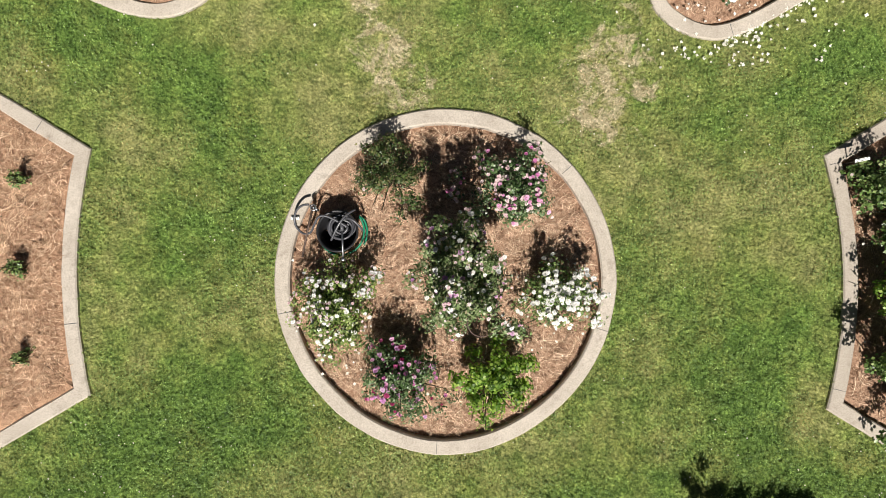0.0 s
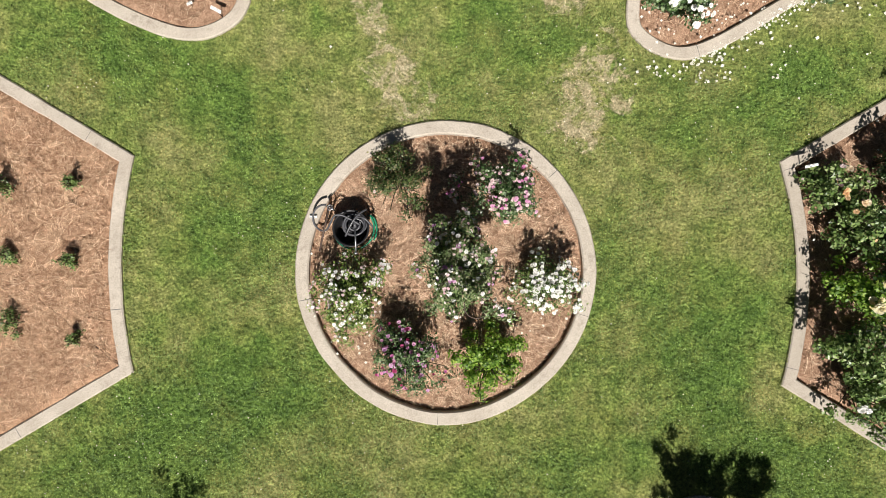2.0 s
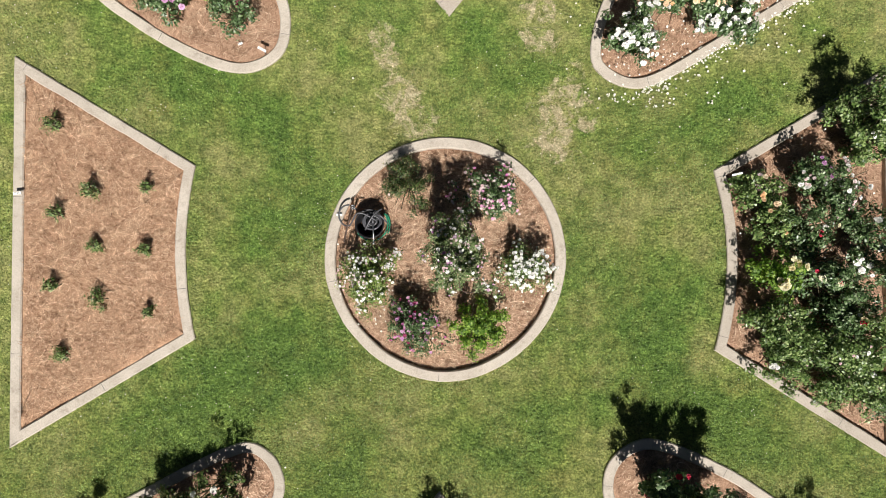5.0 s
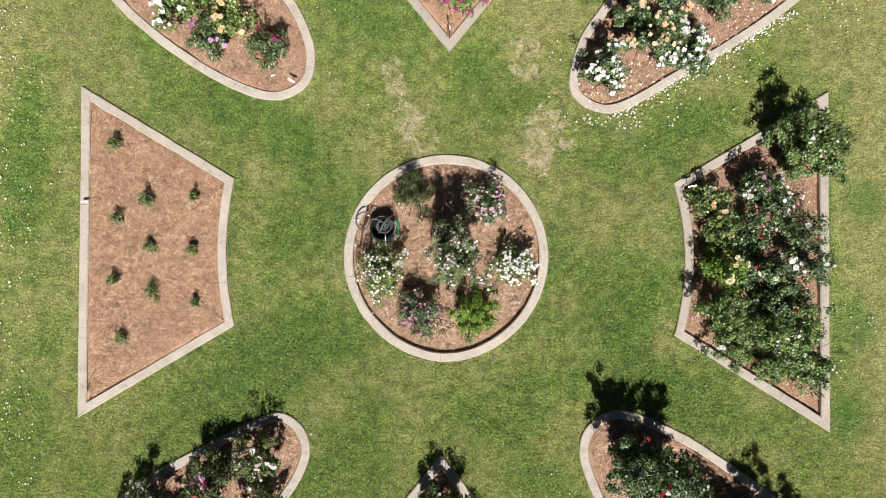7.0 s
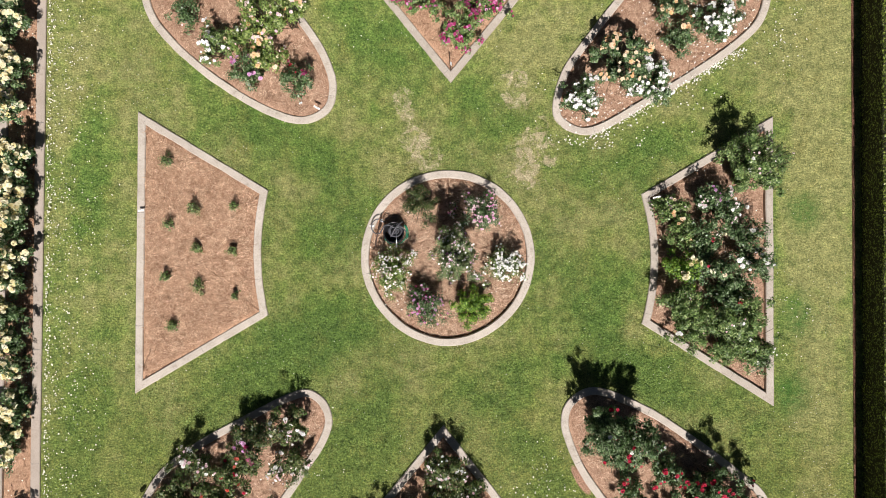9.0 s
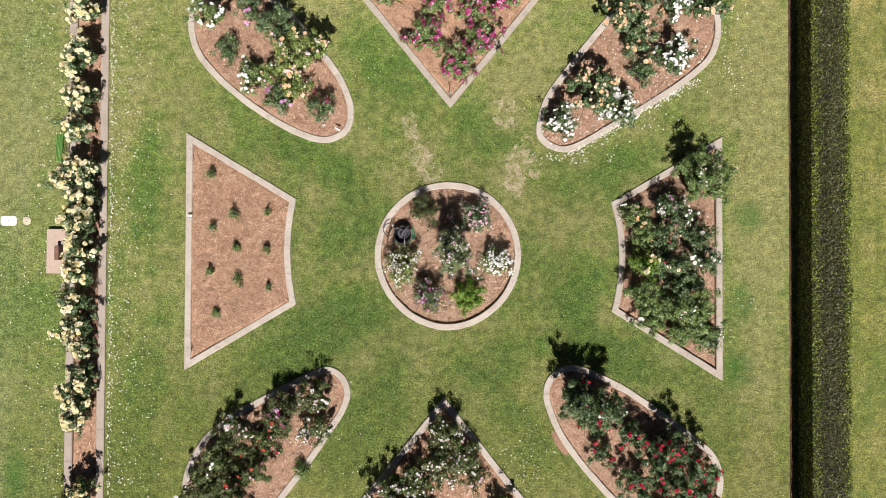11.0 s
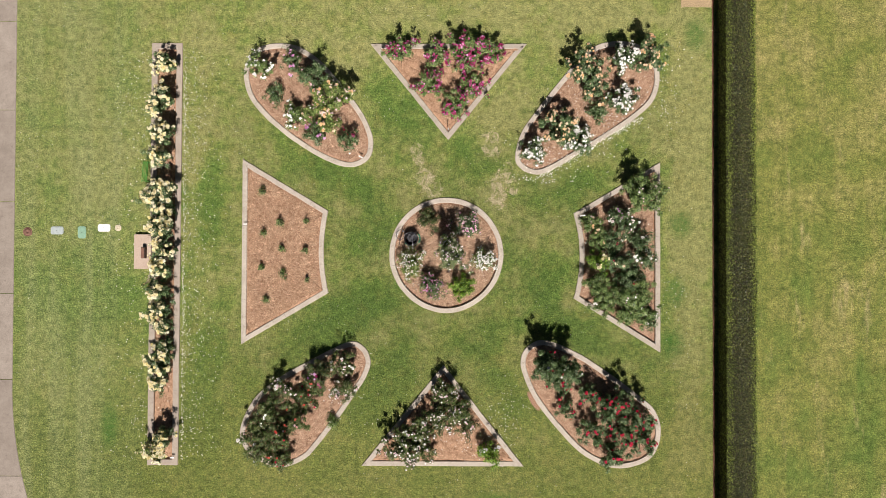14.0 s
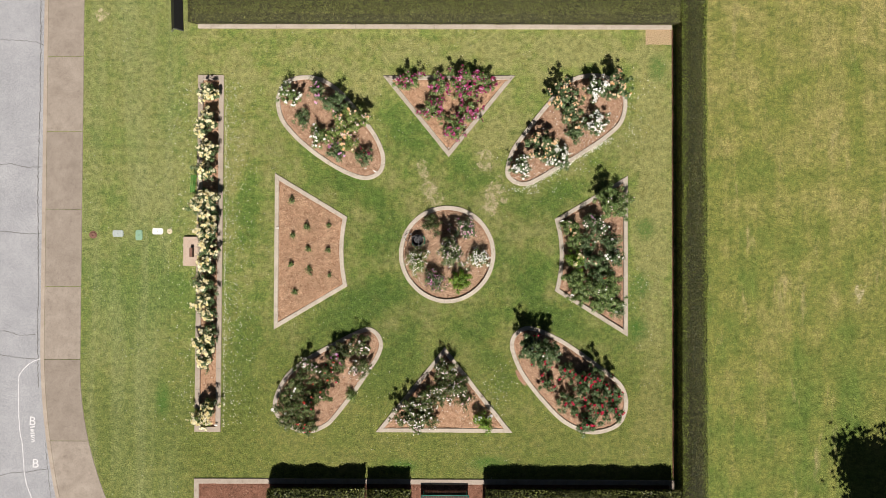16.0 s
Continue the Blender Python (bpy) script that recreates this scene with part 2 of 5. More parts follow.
def leaf_material(name, stops, gloss=0.42, thru=0.12, uneven=False):
    m = Mat(name, gloss, 0.45)
    c = m.ramp(m.island(), stops)
    shade = m.ramp(m.noise(3.1, 2), [(0.3, (0.8, 0.82, 0.75)), (0.7, (1.15, 1.12, 1.1))])
    c = m.mix(1.0, c, shade, "MULTIPLY")
    if uneven:
        c = m.mix(1.0, c, m.ramp(m.noise(13.0, 6, 0.8), [(0.38, (0.42, 0.42, 0.42)), (0.5, (0.88, 0.88, 0.86)), (0.62, (1.5, 1.5, 1.4))]), "MULTIPLY")
    m.color(c)
    m.thin(thru, m.mix(1.0, c, (1.5, 1.7, 0.7), "MULTIPLY"))
    return m.m


def petal_material(name, outer, inner):
    """Blooms differ from one to the next, and along their petals."""
    m = Mat(name, 0.6, 0.25)
    c = m.mix(m.ramp(m.own(), [(0.0, 0.0), (1.0, 1.0)]), outer, inner)
    c = m.mix(1.0, c, m.ramp(m.noise(70.0, 2), [(0.3, (0.86, 0.84, 0.84)), (0.7, (1.05, 1.05, 1.05))]), "MULTIPLY")
    m.color(c)
    m.thin(0.22, c)
    return m.m


def plain(name, c, roughness=0.5, metallic=0.0, specular=0.4, wear=0.25, scale=14.0):
    m = Mat(name, roughness, specular, metallic)
    n = m.noise(scale, 5, 0.65)
    m.color(m.mix(1.0, c, m.ramp(n, [(0.25, (1 - wear,) * 3), (0.55, (1.0,) * 3), (0.85, (1 + wear,) * 3)]), "MULTIPLY"))
    m.bump(m.noise(scale * 8, 3), 0.12, 0.002)
    return m.m


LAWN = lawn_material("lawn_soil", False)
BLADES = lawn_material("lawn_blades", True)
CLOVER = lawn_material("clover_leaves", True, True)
KERB = concrete("kerb_concrete", (0.38, 0.33, 0.275), (0.485, 0.43, 0.365), (0.57, 0.51, 0.44), 70.0)
KERB_GREY = concrete("grey_edging_concrete", (0.36, 0.305, 0.25), (0.455, 0.39, 0.33), (0.53, 0.465, 0.40), 70.0)
WALK = concrete("pavement_concrete", (0.250, 0.212, 0.178), (0.345, 0.298, 0.254), (0.430, 0.378, 0.325), 45.0)
SLAB = concrete("pink_stone", (0.44, 0.34, 0.27), (0.53, 0.42, 0.34), (0.60, 0.49, 0.41), 60.0)
STRAW_TINTS = ((0.125, 0.070, 0.046), (0.305, 0.185, 0.122), (0.50, 0.330, 0.228), (0.72, 0.545, 0.40))
STRAW = straw_material("pine_straw_mat", STRAW_TINTS, False)
NEEDLES = straw_material("pine_needle_loose", ((0.26, 0.150, 0.096), (0.43, 0.272, 0.182), (0.61, 0.43, 0.30), (0.82, 0.66, 0.49)), True)
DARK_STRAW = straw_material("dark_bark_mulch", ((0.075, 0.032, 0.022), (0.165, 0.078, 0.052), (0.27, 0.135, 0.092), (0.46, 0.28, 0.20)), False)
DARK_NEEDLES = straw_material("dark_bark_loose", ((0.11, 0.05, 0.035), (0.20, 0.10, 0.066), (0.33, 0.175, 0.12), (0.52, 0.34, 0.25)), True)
PINK_STRAW = straw_material("weathered_straw_mat", ((0.15, 0.075, 0.048), (0.36, 0.218, 0.138), (0.55, 0.350, 0.230), (0.72, 0.51, 0.36)), False)
PINK_NEEDLES = straw_material("weathered_needle_loose", ((0.25, 0.135, 0.085), (0.43, 0.268, 0.172), (0.60, 0.41, 0.27), (0.80, 0.61, 0.44)), True)
LEAF_DARK = leaf_material("rose_leaf_dark", [(0.0, (0.030, 0.062, 0.020)), (0.5, (0.080, 0.142, 0.050)), (0.8, (0.165, 0.240, 0.110)), (1.0, (0.32, 0.39, 0.25))], 0.34)
LEAF_OLIVE = leaf_material("rose_leaf_olive", [(0.0, (0.036, 0.056, 0.018)), (0.5, (0.088, 0.140, 0.038)), (0.8, (0.178, 0.230, 0.082)), (0.92, (0.20, 0.155, 0.085)), (1.0, (0.38, 0.40, 0.22))], 0.38)
LEAF_MID = leaf_material("rose_leaf_mid", [(0.0, (0.048, 0.086, 0.026)), (0.5, (0.122, 0.204, 0.054)), (0.8, (0.225, 0.305, 0.105)), (1.0, (0.36, 0.43, 0.21))], 0.38)
LEAF_LIME = leaf_material("rose_leaf_lime", [(0.0, (0.05, 0.11, 0.014)), (0.35, (0.125, 0.235, 0.030)), (0.75, (0.240, 0.375, 0.058)), (1.0, (0.40, 0.51, 0.12))], 0.45, 0.3)
LEAF_FRESH = leaf_material("rose_leaf_fresh", [(0.0, (0.055, 0.10, 0.020)), (0.5, (0.160, 0.235, 0.052)), (0.8, (0.265, 0.345, 0.095)), (1.0, (0.42, 0.47, 0.22))], 0.4)
LEAF_BRONZE = leaf_material("rose_leaf_bronze", [(0.0, (0.030, 0.055, 0.016)), (0.45, (0.068, 0.108, 0.030)), (0.75, (0.120, 0.150, 0.052)), (0.9, (0.17, 0.13, 0.07)), (1.0, (0.26, 0.27, 0.14))])
HEDGE_LEAF = leaf_material("hedge_leaf", [(0.0, (0.028, 0.034, 0.013)), (0.4, (0.064, 0.086, 0.020)), (0.62, (0.118, 0.146, 0.028)), (0.85, (0.088, 0.065, 0.037)), (1.0, (0.25, 0.26, 0.10))], uneven=True)
HEDGE_YOUNG = leaf_material("hedge_leaf_young", [(0.0, (0.060, 0.085, 0.014)), (0.5, (0.155, 0.205, 0.028)), (1.0, (0.34, 0.40, 0.09))], uneven=True)
HEDGE_GREEN = leaf_material("hedge_leaf_green", [(0.0, (0.052, 0.062, 0.018)), (0.5, (0.130, 0.150, 0.038)), (0.8, (0.200, 0.220, 0.062)), (1.0, (0.34, 0.34, 0.14))], uneven=True)
# dark twig brown, with the shade between the leaves put into the colour
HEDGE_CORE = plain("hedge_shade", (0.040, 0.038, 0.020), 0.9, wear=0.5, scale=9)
LEAF_TWIGGY = leaf_material("rose_leaf_twiggy", [(0.0, (0.055, 0.092, 0.030)), (0.45, (0.145, 0.212, 0.082)), (0.75, (0.250, 0.320, 0.150)), (0.9, (0.27, 0.235, 0.15)), (1.0, (0.46, 0.49, 0.34))], 0.4)
STEM = plain("rose_stem", (0.10, 0.085, 0.045), 0.7, wear=0.4, scale=20)
BARK = plain("bark", (0.11, 0.08, 0.055), 0.9, wear=0.45, scale=8)
BLOOMS = {
    "white": petal_material("petals_white", (0.92, 0.91, 0.90), (0.93, 0.93, 0.88)),
    "blush": petal_material("petals_blush", (0.85, 0.76, 0.74), (0.80, 0.56, 0.60)),
    "pink": petal_material("petals_pink", (0.70, 0.22, 0.50), (0.84, 0.54, 0.72)),
    "magenta": petal_material("petals_magenta", (0.30, 0.014, 0.085), (0.54, 0.12, 0.28)),
    "lilac": petal_material("petals_lilac", (0.60, 0.28, 0.56), (0.74, 0.48, 0.68)),
    "red": petal_material("petals_red", (0.50, 0.010, 0.040), (0.66, 0.06, 0.12)),
    "coral": petal_material("petals_coral", (0.66, 0.09, 0.06), (0.72, 0.22, 0.15)),
    "apricot": petal_material("petals_apricot", (0.85, 0.54, 0.27), (0.90, 0.78, 0.60)),
    "yellow": petal_material("petals_yellow", (0.88, 0.78, 0.40), (0.92, 0.89, 0.72)),
}
PETAL_WHITE = petal_material("fallen_petal_white", (0.86, 0.85, 0.80), (0.86, 0.84, 0.72))
ASPHALT = Mat("asphalt", 0.9, 0.2)
_g = ASPHALT.noise(26.0, 6, 0.85)
_s = ASPHALT.noise(0.8, 5, 0.6)
ASPHALT.color(ASPHALT.mix(1.0, ASPHALT.ramp(_s, [(0.3, (0.295, 0.302, 0.322)), (0.7, (0.375, 0.382, 0.402))]), ASPHALT.ramp(_g, [(0.36, (0.66,) * 3), (0.5, (1.0,) * 3), (0.64, (1.3,) * 3)]), "MULTIPLY"))
ASPHALT.bump(_g, 0.5, 0.006)
ASPHALT = ASPHALT.m
CRACK = plain("crack_tar", (0.15, 0.148, 0.145), 0.95, wear=0.3)
CHALK = plain("white_marking", (0.70, 0.70, 0.72), 0.9, wear=0.35, scale=30)
BLACK_PLASTIC = plain("black_plastic", (0.018, 0.018, 0.020), 0.38, wear=0.3)
HOSE_BLACK = plain("black_rubber_hose", (0.075, 0.075, 0.085), 0.38, specular=0.6, wear=0.2)
HOSE_GREEN = plain("green_hose", (0.02, 0.23, 0.125), 0.4, wear=0.2)
STEEL = plain("worn_steel", (0.42, 0.43, 0.45), 0.35, 0.9, wear=0.25)
RUSTY = plain("rusty_pipe", (0.11, 0.075, 0.06), 0.6, 0.5, wear=0.4)
TEAL = plain("teal_paint", (0.05, 0.24, 0.19), 0.45, wear=0.25)
GREEN_PAINT = plain("green_paint", (0.09, 0.26, 0.05), 0.45, wear=0.25)
BLACK_PAINT = plain("black_paint", (0.012, 0.012, 0.013), 0.55, wear=0.2)
BENCH_WOOD = plain("bench_wood", (0.050, 0.042, 0.038), 0.75, wear=0.4, scale=18)
COVER_BLUE = plain("grey_blue_cover", (0.40, 0.45, 0.45), 0.6, wear=0.2)
COVER_GREEN = plain("pale_green_cover", (0.24, 0.40, 0.29), 0.6, wear=0.2)
COVER_WHITE = plain("white_cover", (0.80, 0.80, 0.79), 0.6, wear=0.1)
COVER_TAN = plain("tan_cover", (0.62, 0.54, 0.40), 0.7, wear=0.15)
COVER_IRON = plain("rusty_iron_cover", (0.22, 0.115, 0.085), 0.8, 0.2, wear=0.3)
LABEL_WHITE = plain("white_label", (0.82, 0.82, 0.80), 0.6, wear=0.1)


from mathutils.geometry import delaunay_2d_cdt


# ---- mesh helpers ----
def mesh_of(name, verts, faces, material, smooth=False):
    me = bpy.data.meshes.new(name)
    me.from_pydata([tuple(v) for v in np.asarray(verts, float)] if not isinstance(verts, list) else verts, [], faces)
    me.materials.append(material)
    if smooth:
        me.polygons.foreach_set("use_smooth", [True] * len(me.polygons))
    me.update()
    return me


def soup(name, verts, count, per, faces, material):
    """A mesh of count alike pieces with per vertices each."""
    f = np.asarray(faces)
    all_faces = (f[None] + (np.arange(count) * per)[:, None, None]).reshape(-1, f.shape[1])
    me = bpy.data.meshes.new(name)
    me.vertices.add(count * per)
    me.vertices.foreach_set("co", np.ascontiguousarray(verts, dtype=np.float32).ravel())
    n, k = all_faces.shape
    me.loops.add(n * k)
    me.loops.foreach_set("vertex_index", all_faces.ravel().astype(np.int32))
    me.polygons.add(n)
    me.polygons.foreach_set("loop_start", (np.arange(n) * k).astype(np.int32))
    me.materials.append(material)
    me.update(calc_edges=True)
    return me


def child(name, me, parent, label="", at=None):
    ob = new(name, me)
    ob.parent = parent
    if at is not None:
        ob.matrix_local = at
    return tagged(ob, label) if label else ob


def root(name, at, label, category, group="", kind=""):
    ob = new(name)
    ob.empty_display_size = 0.2
    ob.matrix_world = at
    return tagged(ob, label, category, group, kind)


def join(pieces):
    """Vertices and faces of several pieces in one list."""
    v, f = [], []
    for pv, pf in pieces:
        k = len(v)
        v += [tuple(p) for p in pv]
        f += [tuple(i + k for i in q) for q in pf]
    return v, f


def tube(points, radius, sides=8, closed=False):
    """A round tube along a line; radius is one number or one for each point."""
    p = np.asarray(points, float)
    n = len(p)
    rad = np.broadcast_to(np.asarray(radius, float), (n,))
    v, f = [], []
    for i in range(n):
        a = p[(i - 1) % n] if closed or i else p[0]
        b = p[(i + 1) % n] if closed or i < n - 1 else p[-1]
        d = Vector(b - a).normalized()
        u = d.orthogonal().normalized() if abs(d.z) > 0.95 else d.cross(Vector((0, 0, 1))).normalized()
        w = d.cross(u)
        for s in range(sides):
            t = 2 * math.pi * s / sides
            v.append(tuple(Vector(p[i]) + (u * math.cos(t) + w * math.sin(t)) * rad[i]))
    for i in range(n if closed else n - 1):
        j = (i + 1) % n
        for s in range(sides):
            q = (s + 1) % sides
            f.append((i * sides + s, i * sides + q, j * sides + q, j * sides + s))
    if not closed:
        f.append(tuple(range(sides))[::-1])
        f.append(tuple((n - 1) * sides + s for s in range(sides)))
    return v, f


def lathe(profile, sides=32, closed_top=False):
    """A turned body from rows of (radius, height)."""
    v, f = [], []
    for r, z in profile:
        for s in range(sides):
            t = 2 * math.pi * s / sides
            v.append((r * math.cos(t), r * math.sin(t), z))
    for i in range(len(profile) - 1):
        for s in range(sides):
            q = (s + 1) % sides
            f.append((i * sides + s, i * sides + q, (i + 1) * sides + q, (i + 1) * sides + s))
    f.append(tuple(range(sides))[::-1])
    if closed_top:
        f.append(tuple((len(profile) - 1) * sides + s for s in range(sides)))
    return v, f


def block(x0, x1, y0, y1, z0, z1, edge=0.01):
    """A box with softened upright and upper edges."""
    bm = bmesh.new()
    bmesh.ops.create_cube(bm, size=1.0, matrix=Matrix.LocRotScale(((x0 + x1) / 2, (y0 + y1) / 2, (z0 + z1) / 2), None, (x1 - x0, y1 - y0, z1 - z0)))
    if edge:
        bmesh.ops.bevel(bm, geom=bm.edges[:], offset=edge, segments=2, profile=0.6, affect="EDGES")
    v = [tuple(q.co) for q in bm.verts]
    bm.verts.index_update()
    f = [tuple(q.index for q in face.verts) for face in bm.faces]
    bm.free()
    return v, f


def curve_through(points, steps=10):
    """A smooth closed line through a few points."""
    p = np.asarray(points, float)
    n = len(p)
    out = []
    for i in range(n):
        a, b, c, d = p[i - 1], p[i], p[(i + 1) % n], p[(i + 2) % n]
        for k in range(steps):
            t = k / steps
            out.append(0.5 * (2 * b + (c - a) * t + (2 * a - 5 * b + 4 * c - d) * t * t + (3 * b - a - 3 * c + d) * t ** 3))
    return np.asarray(out)


def straight_line(points, step=0.12):
    """A closed line with corners, cut into short pieces."""
    p = np.asarray(points, float)
    out = []
    for i in range(len(p)):
        a, b = p[i], p[(i + 1) % len(p)]
        k = max(1, int(np.linalg.norm(b - a) / step))
        out += [a + (b - a) * j / k for j in range(k)]
    return np.asarray(out)


def inward(line, by):
    """The closed line moved inwards (it runs against the clock)."""
    n = len(line)
    out = np.empty_like(line)
    for i in range(n):
        a, b, c = line[i - 1], line[i], line[(i + 1) % n]
        d0 = (b - a) / np.linalg.norm(b - a)
        d1 = (c - b) / np.linalg.norm(c - b)
        n0, n1 = np.array((-d0[1], d0[0])), np.array((-d1[1], d1[0]))
        s = n0 + n1
        s = s / np.linalg.norm(s)
        out[i] = b + s * by / max(0.35, float(s @ n0))
    return out


def against_clock(line):
    x, y = line[:, 0], line[:, 1]
    return line if np.sum(x * np.roll(y, -1) - np.roll(x, -1) * y) > 0 else line[::-1].copy()


def inside(line, pts):
    """Which of the points lie within the closed line."""
    x, y = pts[:, 0], pts[:, 1]
    hit = np.zeros(len(pts), bool)
    for i in range(len(line)):
        (x0, y0), (x1, y1) = line[i - 1], line[i]
        if y0 == y1:
            continue
        cross = ((y0 > y) != (y1 > y)) & (x < (x1 - x0) * (y - y0) / (y1 - y0) + x0)
        hit ^= cross
    return hit


def wave(x, y, f, seed=0.0):
    return noise.noise(Vector((x * f, y * f, seed)))


# ---- ground, road, pavement ----
def kerb_x(y):
    """The road's edge bends to the east towards the south."""
    d = max(0.0, -3.3 - max(y, -13.0))
    return -15.47 + 0.018 * d * d + max(0.0, -13.0 - y) * 0.36


def walk_x(y):
    d = max(0.0, -4.2 - max(y, -13.0))
    return -14.07 + 0.039 * d * d + max(0.0, -13.0 - y) * 0.36


ys = [-300.0, -60.0, -30.0, -20.0] + [-16.0 + 0.5 * k for k in range(53)] + [16.0, 30.0, 60.0, 300.0]
verts, faces = [], []
for yy in ys:
    for px in (-23.9, kerb_x(yy) - 0.165):
        verts.append((px, yy, -0.135))
for j in range(len(ys) - 1):
    faces.append((2 * j, 2 * j + 1, 2 * j + 3, 2 * j + 2))
road = new("road", mesh_of("road", verts, faces, ASPHALT))
tagged(road, "sun-bleached grey asphalt road with long cracks", "road", kind="structure")


def ribbon(points, width, z, ragged=0.0, seed=0):
    rnd = random.Random(seed)
    p = [Vector((*q, z)) for q in points]
    fine = []
    for a, b in zip(p, p[1:]):
        k = max(1, int((b - a).length / 0.06))
        fine += [a + (b - a) * i / k for i in range(k)]
    fine.append(p[-1])
    v, f = [], []
    for i, q in enumerate(fine):
        d = (fine[min(i + 1, len(fine) - 1)] - fine[max(i - 1, 0)]).normalized()
        s = Vector((-d.y, d.x, 0))
        q = q + s * rnd.uniform(-ragged, ragged)
        w = width * rnd.uniform(0.55, 1.2) / 2
        v += [tuple(q + s * w), tuple(q - s * w)]
        if i:
            f.append((2 * i - 2, 2 * i - 1, 2 * i + 1, 2 * i))
    return v, f


cracks = [
    [(-17.6, -3.0), (-17.0, -3.05), (-16.5, -3.2), (-15.9, -3.15)],
    [(-17.6, -3.9), (-16.9, -4.0), (-16.3, -4.1), (-15.65, -4.1)],
    [(-15.85, 9.9), (-15.82, 6.2), (-15.88, 2.4), (-15.8, -1.2), (-15.82, -3.0), (-15.76, -5.2)],
    [(-17.6, -8.7), (-16.8, -8.5), (-16.1, -8.45), (-15.35, -8.32)],
    [(-15.46, -7.3), (-15.38, -8.2), (-15.2, -9.6)],
    [(-17.6, 8.3), (-16.6, 8.25), (-16.0, 8.2), (-15.7, 8.05)],
    [(-17.6, 3.4), (-16.9, 3.45), (-16.3, 3.3), (-15.7, 3.35)],
    [(-17.6, 0.85), (-16.9, 0.8), (-16.2, 0.72), (-15.7, 0.75)],
]
v, f = join([ribbon(c, 0.022 if k != 2 else 0.034, -0.131, 0.02, k) for k, c in enumerate(cracks)])
child("crack", mesh_of("crack", v, f, CRACK), road, "dark open cracks in the asphalt")
mark = [(-15.62, -4.09), (-15.85, -4.14), (-16.12, -4.28), (-16.36, -4.52), (-16.52, -4.77), (-16.52, -5.6), (-16.5, -6.33), (-16.44, -7.0), (-16.34, -7.41), (-16.3, -8.0), (-16.26, -8.49), (-16.15, -9.0), (-15.98, -9.4), (-15.8, -9.9)]
v, f = ribbon(mark, 0.034, -0.130, 0.008, 9)
child("painted_line", mesh_of("painted_line", v, f, CHALK), road, "hand-drawn white line on the asphalt")
# two hand-drawn letters, and between them a scrawl that cannot be read
strokes = [[(-16.06, -6.74), (-15.88, -6.70)], [(-16.05, -6.82), (-15.90, -6.84)], [(-16.04, -6.84), (-15.90, -6.93)], [(-16.04, -6.96), (-15.88, -6.98)],
           [(-16.03, -7.06), (-15.88, -7.04)], [(-16.02, -7.08), (-15.88, -7.16)], [(-16.02, -7.18), (-15.87, -7.24)], [(-16.0, -7.30), (-15.88, -7.27)]]
v, f = join([ribbon(s, 0.042, -0.130, 0.004, 20 + k) for k, s in enumerate(strokes)])
child("painted_word", mesh_of("painted_word", v, f, CHALK), road, "illegible white scrawl on the asphalt")
for x, y, turn in ((-16.12, -6.64, -4), (-15.98, -8.27, -4)):
    text = bpy.data.curves.new("letter", "FONT")
    text.body = "B"
    text.size = 0.48
    text.extrude = 0.001
    text.offset = 0.002
    text.materials.append(CHALK)
    child("painted_letter", text, road, "white letter B on the asphalt", pose(x, y, -0.131, 0, 0, turn))

# kerb of the road, and the pavement in slabs
verts, faces = [], []
for yy in ys[3:-3]:
    kx = kerb_x(yy)
    for px, pz in ((kx - 0.165, -0.16), (kx - 0.16, -0.02), (kx - 0.145, 0.0), (kx - 0.01, 0.004), (kx, 0.002), (kx, -0.1)):
        verts.append((px, yy, pz))
for j in range(len(ys[3:-3]) - 1):
    for i in range(5):
        faces.append((j * 6 + i, j * 6 + i + 1, (j + 1) * 6 + i + 1, (j + 1) * 6 + i))
road_kerb = new("kerb", mesh_of("kerb", verts, faces, KERB_GREY))
tagged(road_kerb, "pale concrete kerb along the road", "kerb", kind="structure")
pavement = root("pavement", pose(0, 0, 0), "brownish concrete pavement of large slabs beside the road", "pavement", kind="structure")
joints = [19.5, 16.5, 13.5, 10.55, 7.59, 4.68, 1.68, -1.3, -4.09, -7.21, -10.3, -13.4, -16.5]
for top, low in zip(joints, joints[1:]):
    n = 12
    verts, faces = [], []
    for k in range(n + 1):
        yy = top - 0.008 + (low - top + 0.016) * k / n
        a, b = kerb_x(yy) + 0.004, walk_x(yy)
        for px, pz in ((a, -0.1), (a, -0.004), (a + 0.01, 0.004), (b - 0.012, 0.006), (b, -0.004), (b, -0.1)):
            verts.append((px, yy - (0.006 if k == 0 and pz > 0 else 0), pz))
    for k in range(n):
        for i in range(5):
            faces.append((k * 6 + i, (k + 1) * 6 + i, (k + 1) * 6 + i + 1, k * 6 + i + 1))
    faces += [tuple(range(6)), tuple(n * 6 + i for i in range(6))[::-1]]
    child("slab", mesh_of("slab", verts, faces, WALK), pavement)


